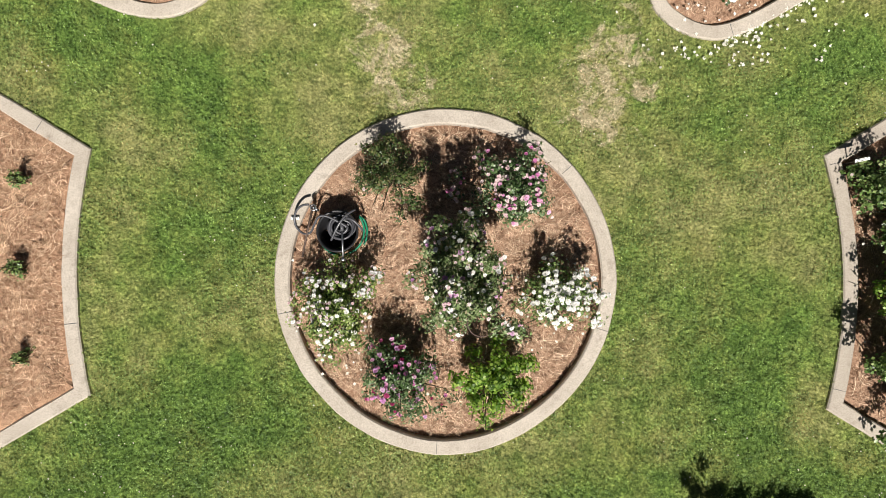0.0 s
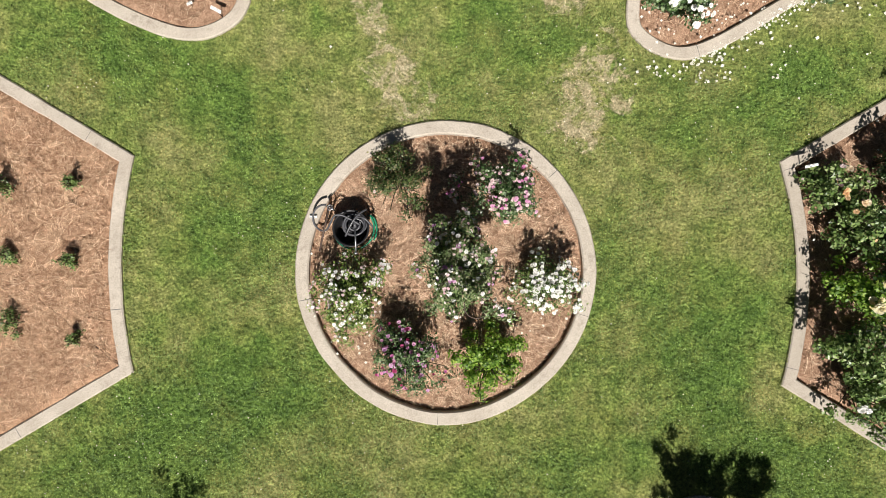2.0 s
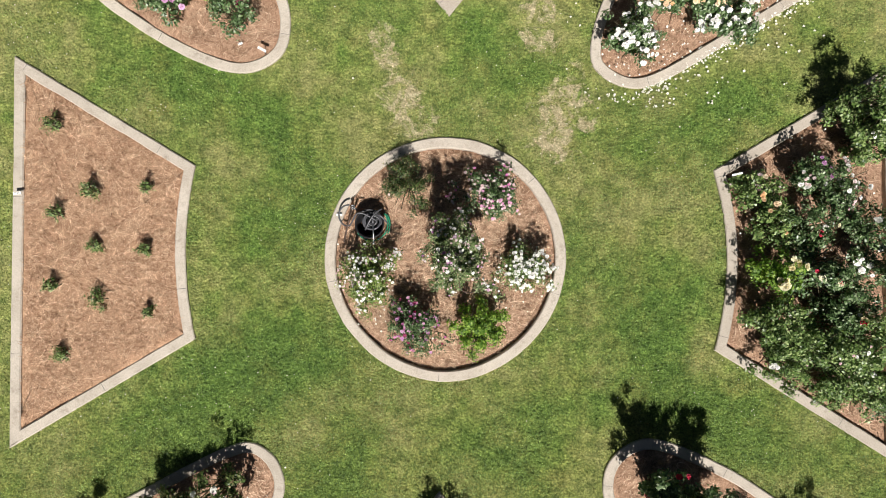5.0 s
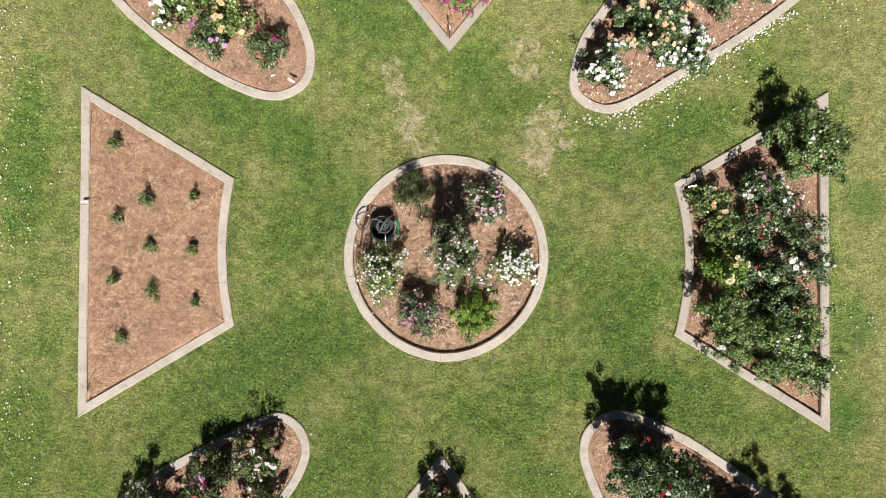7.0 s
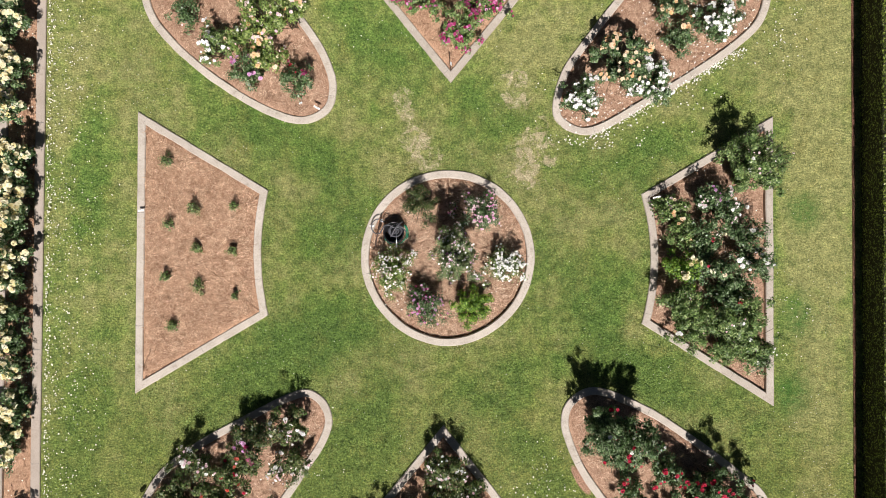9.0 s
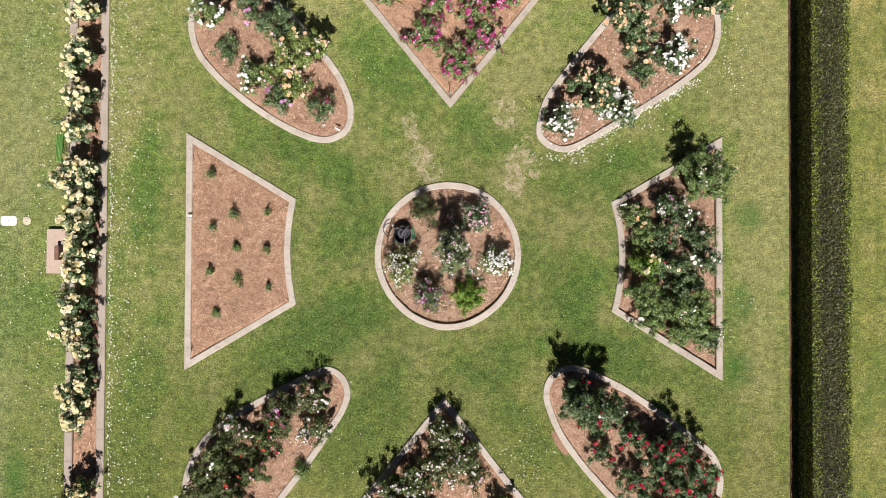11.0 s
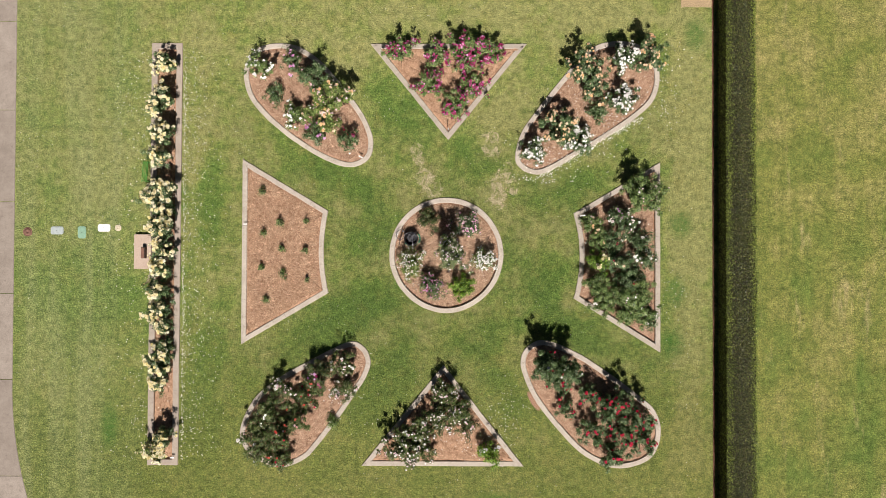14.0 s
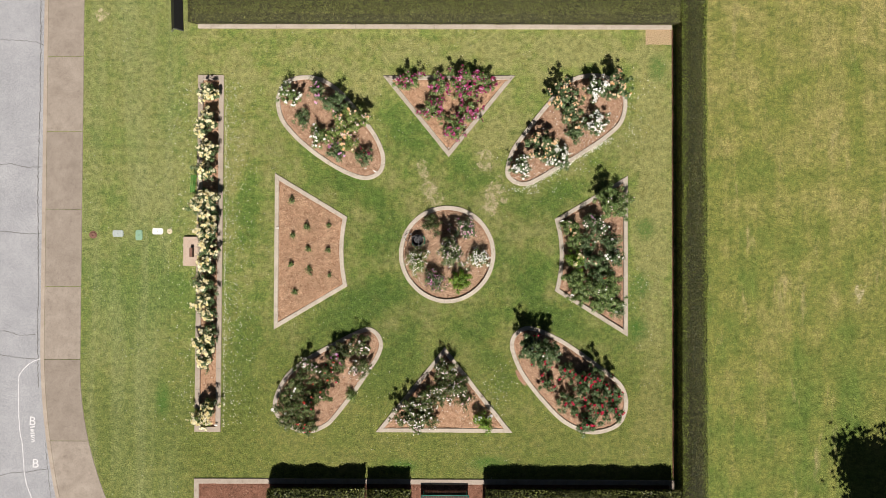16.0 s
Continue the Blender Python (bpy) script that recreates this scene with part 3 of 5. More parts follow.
# ---- bed edging and mulch ----
def edging(line, width, top, material, seed):
    """A cast concrete edging along a closed line: outer face, worn rounded arris, top, inner face."""
    rings = []
    for by, z in ((0.0, -0.08), (0.0, top - 0.014), (0.014, top), (width - 0.016, top + 0.002), (width, top - 0.016), (width, -0.12)):
        rings.append((inward(line, by) if by else line, z))
    n = len(line)
    v, f = [], []
    for k, (r, z) in enumerate(rings):
        for i in range(n):
            wob = 0.007 * wave(r[i][0], r[i][1], 3.0, seed + 7 * (k > 2)) + 0.003 * wave(r[i][0], r[i][1], 14.0, seed)
            lift = 0.010 * wave(r[i][0], r[i][1], 0.7, seed + 3) if z > 0 else 0.0
            v.append((r[i][0] + wob, r[i][1] + wob, z + lift))
    for k in range(5):
        for i in range(n):
            j = (i + 1) % n
            f.append((k * n + i, k * n + j, (k + 1) * n + j, (k + 1) * n + i))
    return v, f


def mulch_height(x, y, level):
    return level + 0.028 * wave(x, y, 1.1, 5.0) + 0.034 * wave(x, y, 5.5, 9.0) + 0.014 * wave(x, y, 17.0, 2.0)


def mulch(line, level, rings=26):
    """A soft uneven sheet that fills the line, lower along the edging."""
    c = line.mean(axis=0)
    n = len(line)
    v, f = [], []
    for k in range(rings):
        s = 1 - (k / rings) ** 1.0
        for i in range(n):
            x, y = c + (line[i] - c) * s
            z = mulch_height(x, y, level)
            if k == 0:
                z -= 0.02
            v.append((x, y, z))
    v.append((*c, mulch_height(*c, level)))
    for k in range(rings - 1):
        for i in range(n):
            j = (i + 1) % n
            f.append((k * n + i, k * n + j, (k + 1) * n + j, (k + 1) * n + i))
    for i in range(n):
        f.append(((rings - 1) * n + i, (rings - 1) * n + (i + 1) % n, rings * n))
    return v, f


def needles(line, level, per_m2, material, seed, size=1.0):
    """Loose pine needles lying in swirls on the mulch."""
    rng = np.random.default_rng(seed)
    lo, hi = line.min(axis=0), line.max(axis=0)
    n = int((hi - lo).prod() * per_m2)
    p = rng.uniform(lo, hi, (n, 2))
    p = p[inside(line, p)]
    n = len(p)
    z = np.array([mulch_height(x, y, level) for x, y in p]) + rng.uniform(0.003, 0.026, n)
    way = np.array([3.0 * wave(x, y, 1.6, 31.0) for x, y in p]) * 2 + rng.normal(0, 0.75, n)
    length = rng.uniform(0.07, 0.20, n) * size
    width = rng.uniform(0.0011, 0.0026, n) * (0.7 + 0.3 * size)
    bend = rng.normal(0, 1.7, n)
    tilt = rng.normal(0, 0.10, n)
    v = np.empty((n, 4, 2, 3))
    pos = np.c_[p, z]
    for k in range(4):
        t = (k - 1.5) / 1.5
        a = way + bend * t * 0.5
        d = np.c_[np.cos(a), np.sin(a)]
        mid = pos.copy()
        mid[:, :2] += d * (length * t / 2)[:, None]
        mid[:, 2] = np.maximum(z - 0.004, z + tilt * length * t)
        s = np.c_[-d[:, 1], d[:, 0], np.zeros(n)] * width[:, None]
        v[:, k, 0], v[:, k, 1] = mid + s, mid - s
    return soup("pine_needles", v.reshape(-1, 3), n, 8, [(0, 1, 3, 2), (2, 3, 5, 4), (4, 5, 7, 6)], material)


def flower_bed(line, what, width=0.165, top=0.045, level=0.0, dense=260, mat=None, loose=None, kerb=None, seed=1, size=1.0):
    line = against_clock(np.asarray(line, float))
    inner = inward(line, width - 0.004)
    v, f = edging(line, width, top, kerb or KERB, seed)
    k = new("bed_kerb", mesh_of("bed_kerb", v, f, kerb or KERB))
    tagged(k, "low cast concrete kerb round " + what, "kerb", kind="structure")
    far = np.r_[0, np.cumsum(np.linalg.norm(np.diff(line, axis=0), axis=1))]
    inline = inward(line, width)
    for d in np.arange(0.9 + 0.37 * (seed % 3), far[-1], 2.43):
        i = int(np.searchsorted(far, d))
        a, b = Vector((*line[i], 0)), Vector((*inline[i], 0))
        if abs((b - a).length - width) > 0.01:
            continue
        z = top + 0.0035 + 0.010 * wave(line[i][0], line[i][1], 0.7, seed + 3)
        jv, jf = ribbon([tuple(a.lerp(b, 0.06).xy), tuple(a.lerp(b, 0.94).xy)], 0.007, z, 0.002, i)
        child("joint", mesh_of("joint", jv, jf, CRACK), k)
    v, f = mulch(inner, level)
    m = new("mulch", mesh_of("mulch", v, f, mat or STRAW, True))
    tagged(m, "reddish-brown pine straw mulch inside " + what, "mulch", kind="structure")
    if dense:
        nd = new("pine_needles", needles(inward(line, width + 0.07), level, dense, loose or NEEDLES, seed, size))
        tagged(nd, "loose dry pine needles lying on " + what, "pine straw", kind="stuff")
    return inner


def arc(a, b, bulge, steps=24):
    """Points from a to b along a shallow arc that bulges to the left of the way by that much."""
    a, b = np.asarray(a, float), np.asarray(b, float)
    d = b - a
    s = np.array((-d[1], d[0])) / np.linalg.norm(d)
    return [a + d * k / steps + s * bulge * (1 - (2 * k / steps - 1) ** 2) for k in range(steps)]


def ring_point(a):
    r = 1.85 + 0.05 * max(0.0, math.cos(a + math.pi / 2)) ** 8
    return (r * math.cos(a), 0.01 + r * math.sin(a))


BEDS = {}
BEDS["ring"] = [ring_point(2 * math.pi * k / 120) for k in range(120)]
BEDS["west"] = list(straight_line([(-6.64, -2.92), (-3.815, -1.245)])[:27]) + arc((-3.815, -1.245), (-3.835, 1.42), 0.155) + list(straight_line([(-3.835, 1.42), (-6.635, 3.095), (-6.64, -2.92)])[:77])
BEDS["east"] = list(straight_line([(6.93, 3.03), (4.12, 1.36)])[:27]) + arc((4.12, 1.36), (4.12, -1.40), 0.20) + list(straight_line([(4.12, -1.40), (6.93, -3.14), (6.93, 3.03)])[:78])
BEDS["north"] = straight_line([(-2.50, 6.87), (0.05, 3.73), (2.60, 6.88)])
BEDS["south"] = straight_line([(-2.72, -6.82), (2.52, -6.82), (-0.08, -3.56)])
BEDS["northwest"] = curve_through([(-6.62, 5.83), (-6.47, 6.39), (-6.1, 6.76), (-5.42, 6.88), (-4.74, 6.73), (-4.03, 6.22), (-3.21, 5.27), (-2.62, 4.39), (-2.39, 3.68), (-2.53, 3.11), (-3.08, 2.84), (-3.79, 3.0), (-4.72, 3.51), (-5.66, 4.22), (-6.39, 5.03)])
BEDS["northeast"] = curve_through([(2.23, 3.29), (2.33, 2.88), (2.84, 2.62), (3.38, 2.75), (4.31, 3.29), (5.23, 3.84), (6.16, 4.48), (6.75, 5.09), (6.92, 5.91), (6.67, 6.59), (6.08, 6.92), (5.32, 6.96), (4.59, 6.67), (3.72, 5.73), (2.77, 4.51), (2.42, 3.97)])
BEDS["southwest"] = curve_through([(-2.44, -3.49), (-2.58, -3.06), (-2.95, -2.82), (-3.42, -2.93), (-4.35, -3.4), (-5.35, -3.96), (-6.19, -4.66), (-6.65, -5.67), (-6.45, -6.36), (-5.84, -6.77), (-5.19, -6.87), (-4.54, -6.6), (-4.16, -6.21), (-3.49, -5.34), (-2.94, -4.53), (-2.58, -3.96)])
BEDS["southeast"] = curve_through([(2.41, -3.46), (2.58, -3.01), (3.08, -2.75), (3.77, -2.93), (4.56, -3.33), (5.4, -3.9), (6.23, -4.52), (6.77, -5.03), (6.94, -5.75), (6.68, -6.47), (6.06, -6.8), (5.31, -6.84), (4.39, -6.41), (3.55, -5.56), (2.92, -4.75), (2.55, -4.04)])
BEDS["row"] = straight_line([(-9.65, -6.83), (-8.65, -6.83), (-8.62, 6.88), (-9.62, 6.88)], 0.2)
BEDS["south_border"] = straight_line([(-9.65, -11.5), (8.70, -11.5), (8.70, -8.60), (-9.65, -8.60)], 0.25)
def ground_sheet():
    """One sheet to the horizon, lower under the road, left open inside the bed kerbs."""
    pts, zs, edges = [], [], []
    for yy in ys:
        kx = kerb_x(yy)
        for px, pz in ((-300.0, 0.0), (-24.0, 0.0), (-23.9, -0.14), (kx - 0.16, -0.14), (kx - 0.15, -0.006), (walk_x(yy), -0.006), (walk_x(yy) + 0.02, 0.0), (300.0, 0.0)):
            pts.append(Vector((px, yy)))
            zs.append(pz)
    for j in range(len(ys) - 1):
        for i in range(8):
            edges.append((j * 8 + i, (j + 1) * 8 + i))
    holes = []
    for line in BEDS.values():
        hole = inward(against_clock(np.asarray(line, float)), 0.06)
        holes.append(hole)
        k = len(pts)
        pts += [Vector(q) for q in hole]
        zs += [0.0] * len(hole)
        edges += [(k + i, k + (i + 1) % len(hole)) for i in range(len(hole))]
    vs, _, tris, orig, _, _ = delaunay_2d_cdt(pts, edges, [], 0, 1e-5)
    z = [zs[o[0]] if o else 0.0 for o in orig]
    mid = np.array([(sum(vs[i].x for i in t) / 3, sum(vs[i].y for i in t) / 3) for t in tris])
    keep = np.ones(len(tris), bool)
    for hole in holes:
        keep &= ~inside(hole, mid)
    return [(q.x, q.y, z[i]) for i, q in enumerate(vs)], [tuple(t) for t, k in zip(tris, keep) if k]


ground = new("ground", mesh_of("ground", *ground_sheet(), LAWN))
tagged(ground, "mown green lawn with clover and worn straw-coloured patches", "lawn", kind="structure")
INNER = {}
INNER["ring"] = flower_bed(BEDS["ring"], "the round rose bed", dense=2700, level=-0.04, seed=1, size=1.15)
INNER["west"] = flower_bed(BEDS["west"], "a bed of newly planted roses", dense=1700, level=0.028, size=1.3, mat=PINK_STRAW, loose=PINK_NEEDLES, seed=2)
for k, key in enumerate(("east", "north", "south", "northwest", "northeast", "southwest", "southeast")):
    INNER[key] = flower_bed(BEDS[key], "a rose bed on the lawn", dense=520, level={"east": -0.035, "northeast": 0.0, "southeast": 0.005}.get(key, 0.022), size=1.1, seed=3 + k, mat=PINK_STRAW if k in (1, 2) else None, loose=PINK_NEEDLES if k in (1, 2) else None)
INNER["row"] = flower_bed(BEDS["row"], "the long bed of yellow roses", dense=300, level=-0.01, kerb=KERB_GREY, seed=12, width=0.2, mat=PINK_STRAW, loose=PINK_NEEDLES)
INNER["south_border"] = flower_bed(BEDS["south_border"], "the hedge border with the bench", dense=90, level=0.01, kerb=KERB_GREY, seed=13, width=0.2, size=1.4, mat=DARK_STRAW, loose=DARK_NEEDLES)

for name, x0, x1, y0, y1 in (("north", -9.63, 8.62, 8.68, 8.84), ("east", 8.63, 8.685, -8.5, 8.66)):
    pieces = []
    n = max(1, round(max(x1 - x0, y1 - y0) / 3.0))
    for k in range(n):
        if name == "north":
            a, b = x0 + (x1 - x0) * k / n, x0 + (x1 - x0) * (k + 1) / n - 0.006
            pieces.append(block(a, b, y0, y1, -0.05, 0.10, 0.012))
        else:
            a, b = y0 + (y1 - y0) * k / n, y0 + (y1 - y0) * (k + 1) / n - 0.006
            pieces.append(block(x0, x1, a, b, -0.05, 0.02, 0.008))
    v, f = join(pieces)
    if name == "north":
        tagged(new("hedge_kerb", mesh_of("hedge_kerb", v, f, KERB)), "low concrete kerb along the clipped hedge", "kerb", kind="structure")
    else:
        tagged(new("soil_strip", mesh_of("soil_strip", v, f, DARK_STRAW)), "thin strip of bare brown soil along the clipped hedge", "soil", kind="structure")


# ---- plants ----
def unit(v):
    return v / np.maximum(1e-9, np.linalg.norm(v, axis=-1, keepdims=True))


def leaves(name, centres, normals, length, width, rng, material, fold=0.25, fine=False):
    """Pointed leaves, folded along the rib, each at a centre with a normal; fine ones have fuller sides."""
    n = len(centres)
    nn = unit(normals)
    d = unit(np.cross(nn, rng.normal(size=(n, 3))))
    s = np.cross(nn, d)
    L, Wd = np.broadcast_to(length, n)[:, None] / 2, np.broadcast_to(width, n)[:, None] / 2
    up = nn * (Wd * fold)
    if not fine:
        v = np.empty((n, 4, 3))
        v[:, 0] = centres - d * L
        v[:, 1] = centres + s * Wd * 1.15 + up - d * L * 0.1
        v[:, 2] = centres + d * L
        v[:, 3] = centres - s * Wd * 1.15 + up - d * L * 0.1
        return soup(name, v.reshape(-1, 3), n, 4, [(0, 1, 2), (0, 2, 3)], material)
    v = np.empty((n, 6, 3))
    v[:, 0] = centres - d * L
    v[:, 1] = centres - d * L * 0.35 + s * Wd * 0.92 + up
    v[:, 2] = centres + d * L * 0.3 + s * Wd * 0.8 + up
    v[:, 3] = centres + d * L - nn * Wd * 0.3
    v[:, 4] = centres + d * L * 0.3 - s * Wd * 0.8 + up
    v[:, 5] = centres - d * L * 0.35 - s * Wd * 0.92 + up
    return soup(name, v.reshape(-1, 3), n, 6, [(0, 1, 5), (1, 2, 5), (5, 2, 4), (2, 3, 4)], material)


def bloom_mesh(name, material, size, seed):
    """An open rose: three whorls of cupped petals round a closed heart."""
    rng = random.Random(seed)
    v, f = [], []
    for whorl, (count, out, rise) in enumerate(((6, 1.0, 0.25), (5, 0.72, 0.5), (4, 0.42, 0.62))):
        for k in range(count):
            a = 2 * math.pi * (k + 0.4 * whorl) / count + rng.uniform(-0.2, 0.2)
            r = size * out * rng.uniform(0.85, 1.1)
            w = 1.35 * math.pi / count
            b = len(v)
            for rr, da, z in ((0.1, 0, 0.0), (0.62, -w * 0.8, rise * 0.55), (0.66, 0, rise * 0.35), (0.62, w * 0.8, rise * 0.55), (0.96, -w * 0.6, rise * 0.8), (1.0, 0, rise * 0.62), (0.96, w * 0.6, rise * 0.8)):
                v.append((r * rr * math.cos(a + da), r * rr * math.sin(a + da), size * (z + 0.1 * whorl) + rng.uniform(0, 0.06) * size))
            f += [(b, b + 1, b + 2), (b, b + 2, b + 3), (b + 1, b + 4, b + 5, b + 2), (b + 2, b + 5, b + 6, b + 3)]
    return mesh_of(name, v, f, material, True)


BLOOM_MESH = {}


def bloom_for(colour, k):
    size = {"white": 0.052, "blush": 0.038, "pink": 0.044, "magenta": 0.050, "lilac": 0.052, "red": 0.052, "coral": 0.046, "apricot": 0.058, "yellow": 0.060}[colour]
    key = (colour, k % 4)
    if key not in BLOOM_MESH:
        BLOOM_MESH[key] = bloom_mesh("bloom", BLOOMS[colour], size * (0.82, 1.0, 1.12, 0.62)[k % 4], 11 * k + len(colour))
    return BLOOM_MESH[key]


def rose_bush(x, y, r, h, leaf, colours, blooms, label, seed, group, base=0.03, full=1.0, leaf_size=1.0, wide=1.0, big=1.0, fine=False, spray=2.6, gaps=1.0, deep=0.30):
    """Canes spread from one stool; leaves crowd round their upper ends and blooms sit at the tips."""
    rng = np.random.default_rng(seed)
    bush = root("rose_bush", pose(x, y, base), label, "rose bush", group)
    canes = int(14 + 34 * r)
    # lopsided outline: the reach differs from one direction to the next
    lobes = rng.uniform(0, 2 * math.pi, 3)
    tips, tubes = [], []
    for c in range(canes):
        a = 2.39996 * c + rng.uniform(-0.6, 0.6)
        reach = r * (1 + 0.12 * math.cos(2 * a + lobes[0]) + 0.12 * math.cos(3 * a + lobes[1]) + 0.08 * math.cos(5 * a + lobes[2]))
        rho = reach * math.sqrt((c + rng.uniform(0.1, 0.9)) / canes)
        top = h * (1 - 0.42 * (rho / max(reach, 1e-3)) ** 2) * rng.uniform(0.55, 1.12)
        foot = np.array((rng.normal(0, 0.05), rng.normal(0, 0.05), -0.02))
        tip = np.array((rho * math.cos(a), rho * math.sin(a) * wide, top))
        knee = foot + (tip - foot) * np.array((0.45, 0.45, 0.6)) + rng.normal(0, 0.03, 3)
        line = [foot * (1 - t) ** 2 + 2 * knee * t * (1 - t) + tip * t * t for t in np.linspace(0, 1, 5)]
        tubes.append(tube(line, np.linspace(0.010, 0.004, 5), 4))
        tips.append((line, tip))
    v, f = join(tubes)
    child("woody_frame", mesh_of("woody_frame", v, f, STEM), bush)
    # leaves gather in clumps round the twigs, with gaps between them
    lines = np.asarray([l for l, _ in tips])
    many = max(6, int(canes * 1.9 / gaps))
    which = rng.integers(0, canes, many)
    t = np.clip(1 - np.abs(rng.normal(0, deep, many)), 0.2, 1.0)
    k = np.minimum((t * 4).astype(int), 3)
    w = (t * 4 - k)[:, None]
    twig = lines[which, k] * (1 - w) + lines[which, k + 1] * w
    jitter = min(0.080, 0.36 * r)
    twig = twig + np.clip(rng.normal(0, jitter, (many, 3)), -1.5 * jitter, 1.5 * jitter) * np.array((1, 1, 0.6))
    leaf_size *= 1.0 if fine else 0.86
    n = int((9600 * r * r + 150) * full / (leaf_size ** 1.4))
    pick = rng.integers(0, many, n)
    s = min(0.046, 0.28 * r)
    pts = twig[pick] + np.clip(rng.normal(0, s, (n, 3)), -1.9 * s, 1.9 * s) * np.array((1, 1, 0.6))
    pts[:, 2] = np.maximum(pts[:, 2], 0.03)
    out = np.c_[(pts[:, :2] - twig[pick, :2]) * 6 + pts[:, :2] * 0.5, np.full(n, 0.5 * r + 0.22)]
    nrm = unit(out) + rng.normal(0, 0.36, (n, 3))
    ln = rng.uniform(0.038, 0.070, n) * leaf_size
    child("foliage", leaves("foliage", pts, nrm, ln, ln * rng.uniform(0.50, 0.70, n), rng, leaf, 0.25, fine), bush)
    # blooms in small sprays near the top of the crown
    high = np.argsort(-(twig[:, 2] + 0.25 * h * np.hypot(twig[:, 0], twig[:, 1]) / r))[: max(3, int(many * (0.75 if deep < 0.5 else 0.42)))]
    sprays = rng.choice(high, max(2, int(blooms / spray) + 1))
    for b in range(blooms):
        p = twig[sprays[rng.integers(0, len(sprays))]] + np.clip(rng.normal(0, 0.045, 3), -0.08, 0.08) * np.array((1, 1, 0.3))
        p[2] = max(0.1, p[2] + 0.075)
        colour = colours[rng.integers(0, len(colours))]
        lean = Vector((p[0] * 0.8 / max(r, 0.1), p[1] * 0.8 / max(r, 0.1), 1.4)) + Vector(rng.normal(0, 0.3, 3))
        m = Matrix.Translation(p) @ lean.to_track_quat("Z", "Y").to_matrix().to_4x4() @ Matrix.Rotation(rng.uniform(0, 6.28), 4, "Z") @ Matrix.Scale(big, 4)
        child("bloom", bloom_for(colour, int(rng.integers(0, 4))), bush, at=m)
    return bush


def plant(rows, leaf, colours, blooms, label, group, seed, grow=1.1, **more):
    """Bushes that look alike: rows of x, y, radius, height."""
    for k, (x, y, r, h) in enumerate(rows):
        r = r * grow
        rose_bush(x, y, r, h, leaf, colours, int(blooms * (r / 0.45) ** 1.5), label, seed + k, group, **more)


# the round bed in the middle
G = "roses in the round bed"
plant([(-0.58, 1.10, 0.31, 0.62)], LEAF_BRONZE, ["blush"], 3, "leggy rose bush with bronze-green leaves and few buds", G, 100, full=1.1, wide=1.45, leaf_size=0.62, big=0.6, fine=True)
plant([(0.70, 0.98, 0.41, 0.66)], LEAF_DARK, ["pink", "blush", "blush"], 175, "dark-leaved rose bush full of pink blooms", G, 110, full=1.0, leaf_size=0.66, big=0.58, fine=True, spray=3.0, gaps=0.7)
plant([(0.12, 0.03, 0.45, 1.90)], LEAF_TWIGGY, ["blush", "blush", "blush", "lilac", "white", "white"], 250, "tall rose bush with small blush-white blooms", G, 129, full=3.9, wide=1.12, leaf_size=0.62, big=0.46, fine=True, spray=1.05, deep=0.55, gaps=0.35)
plant([(1.15, -0.16, 0.36, 0.50)], LEAF_MID, ["white"], 300, "low rose bush covered with white blooms", G, 137, wide=1.0, leaf_size=0.60, big=0.52, fine=True, spray=1.8, gaps=0.5)
plant([(-1.17, -0.27, 0.42, 0.60)], LEAF_FRESH, ["white", "blush"], 240, "spreading rose bush with clusters of small white blooms", G, 140, full=1.2, leaf_size=0.62, big=0.44, fine=True, spray=2.6, wide=1.1, gaps=0.6)
plant([(-0.46, -1.03, 0.38, 0.72)], LEAF_DARK, ["pink", "pink", "lilac", "magenta"], 120, "rose bush with scattered deep pink blooms", G, 152, leaf_size=0.64, big=0.55, fine=True, spray=1.0, full=1.3, gaps=0.5)
plant([(0.47, -1.06, 0.44, 0.60)], LEAF_LIME, ["white"], 0, "leafy lime-green rose bush without blooms", G, 160, leaf_size=0.74, fine=True, gaps=1.7, full=1.15, wide=0.85)

# the north triangle
G = "roses in the north triangle bed"
plant([(-1.47, 6.47, 0.42, 0.98), (-0.29, 6.41, 0.38, 0.98), (0.41, 6.66, 0.37, 1.10), (0.91, 6.52, 0.38, 1.00), (1.42, 6.42, 0.34, 0.92), (-0.55, 5.52, 0.45, 0.70), (0.83, 5.41, 0.42, 0.70), (0.25, 4.78, 0.42, 0.75), (0.58, 6.08, 0.25, 0.70)],
      LEAF_MID, ["magenta", "magenta", "magenta", "pink"], 105, "rose bush with many magenta blooms", G, 200, big=0.72, spray=4.0, gaps=1.1, grow=1.2)

# the north-east bed
G = "roses in the north-east bed"
plant([(4.45, 5.82, 0.64, 1.45), (6.38, 6.24, 0.52, 1.45), (3.50, 4.05, 0.66, 1.20), (4.64, 5.25, 0.28, 0.75)], LEAF_DARK, ["apricot"], 62, "dark-leaved rose bush with apricot blooms", G, 303, big=0.68, full=1.3, gaps=0.95, spray=1.2)
plant([(5.60, 6.24, 0.46, 1.30), (5.58, 4.94, 0.46, 0.85), (4.24, 3.72, 0.48, 0.80), (2.78, 3.29, 0.40, 0.85)], LEAF_DARK, ["white"], 120, "rose bush loaded with white blooms", G, 310, big=0.70, grow=1.1, full=1.2, gaps=0.9, spray=1.5)
plant([(4.86, 4.62, 0.32, 0.55)], LEAF_DARK, ["apricot"], 8, "rose bush with few apricot blooms", G, 320)

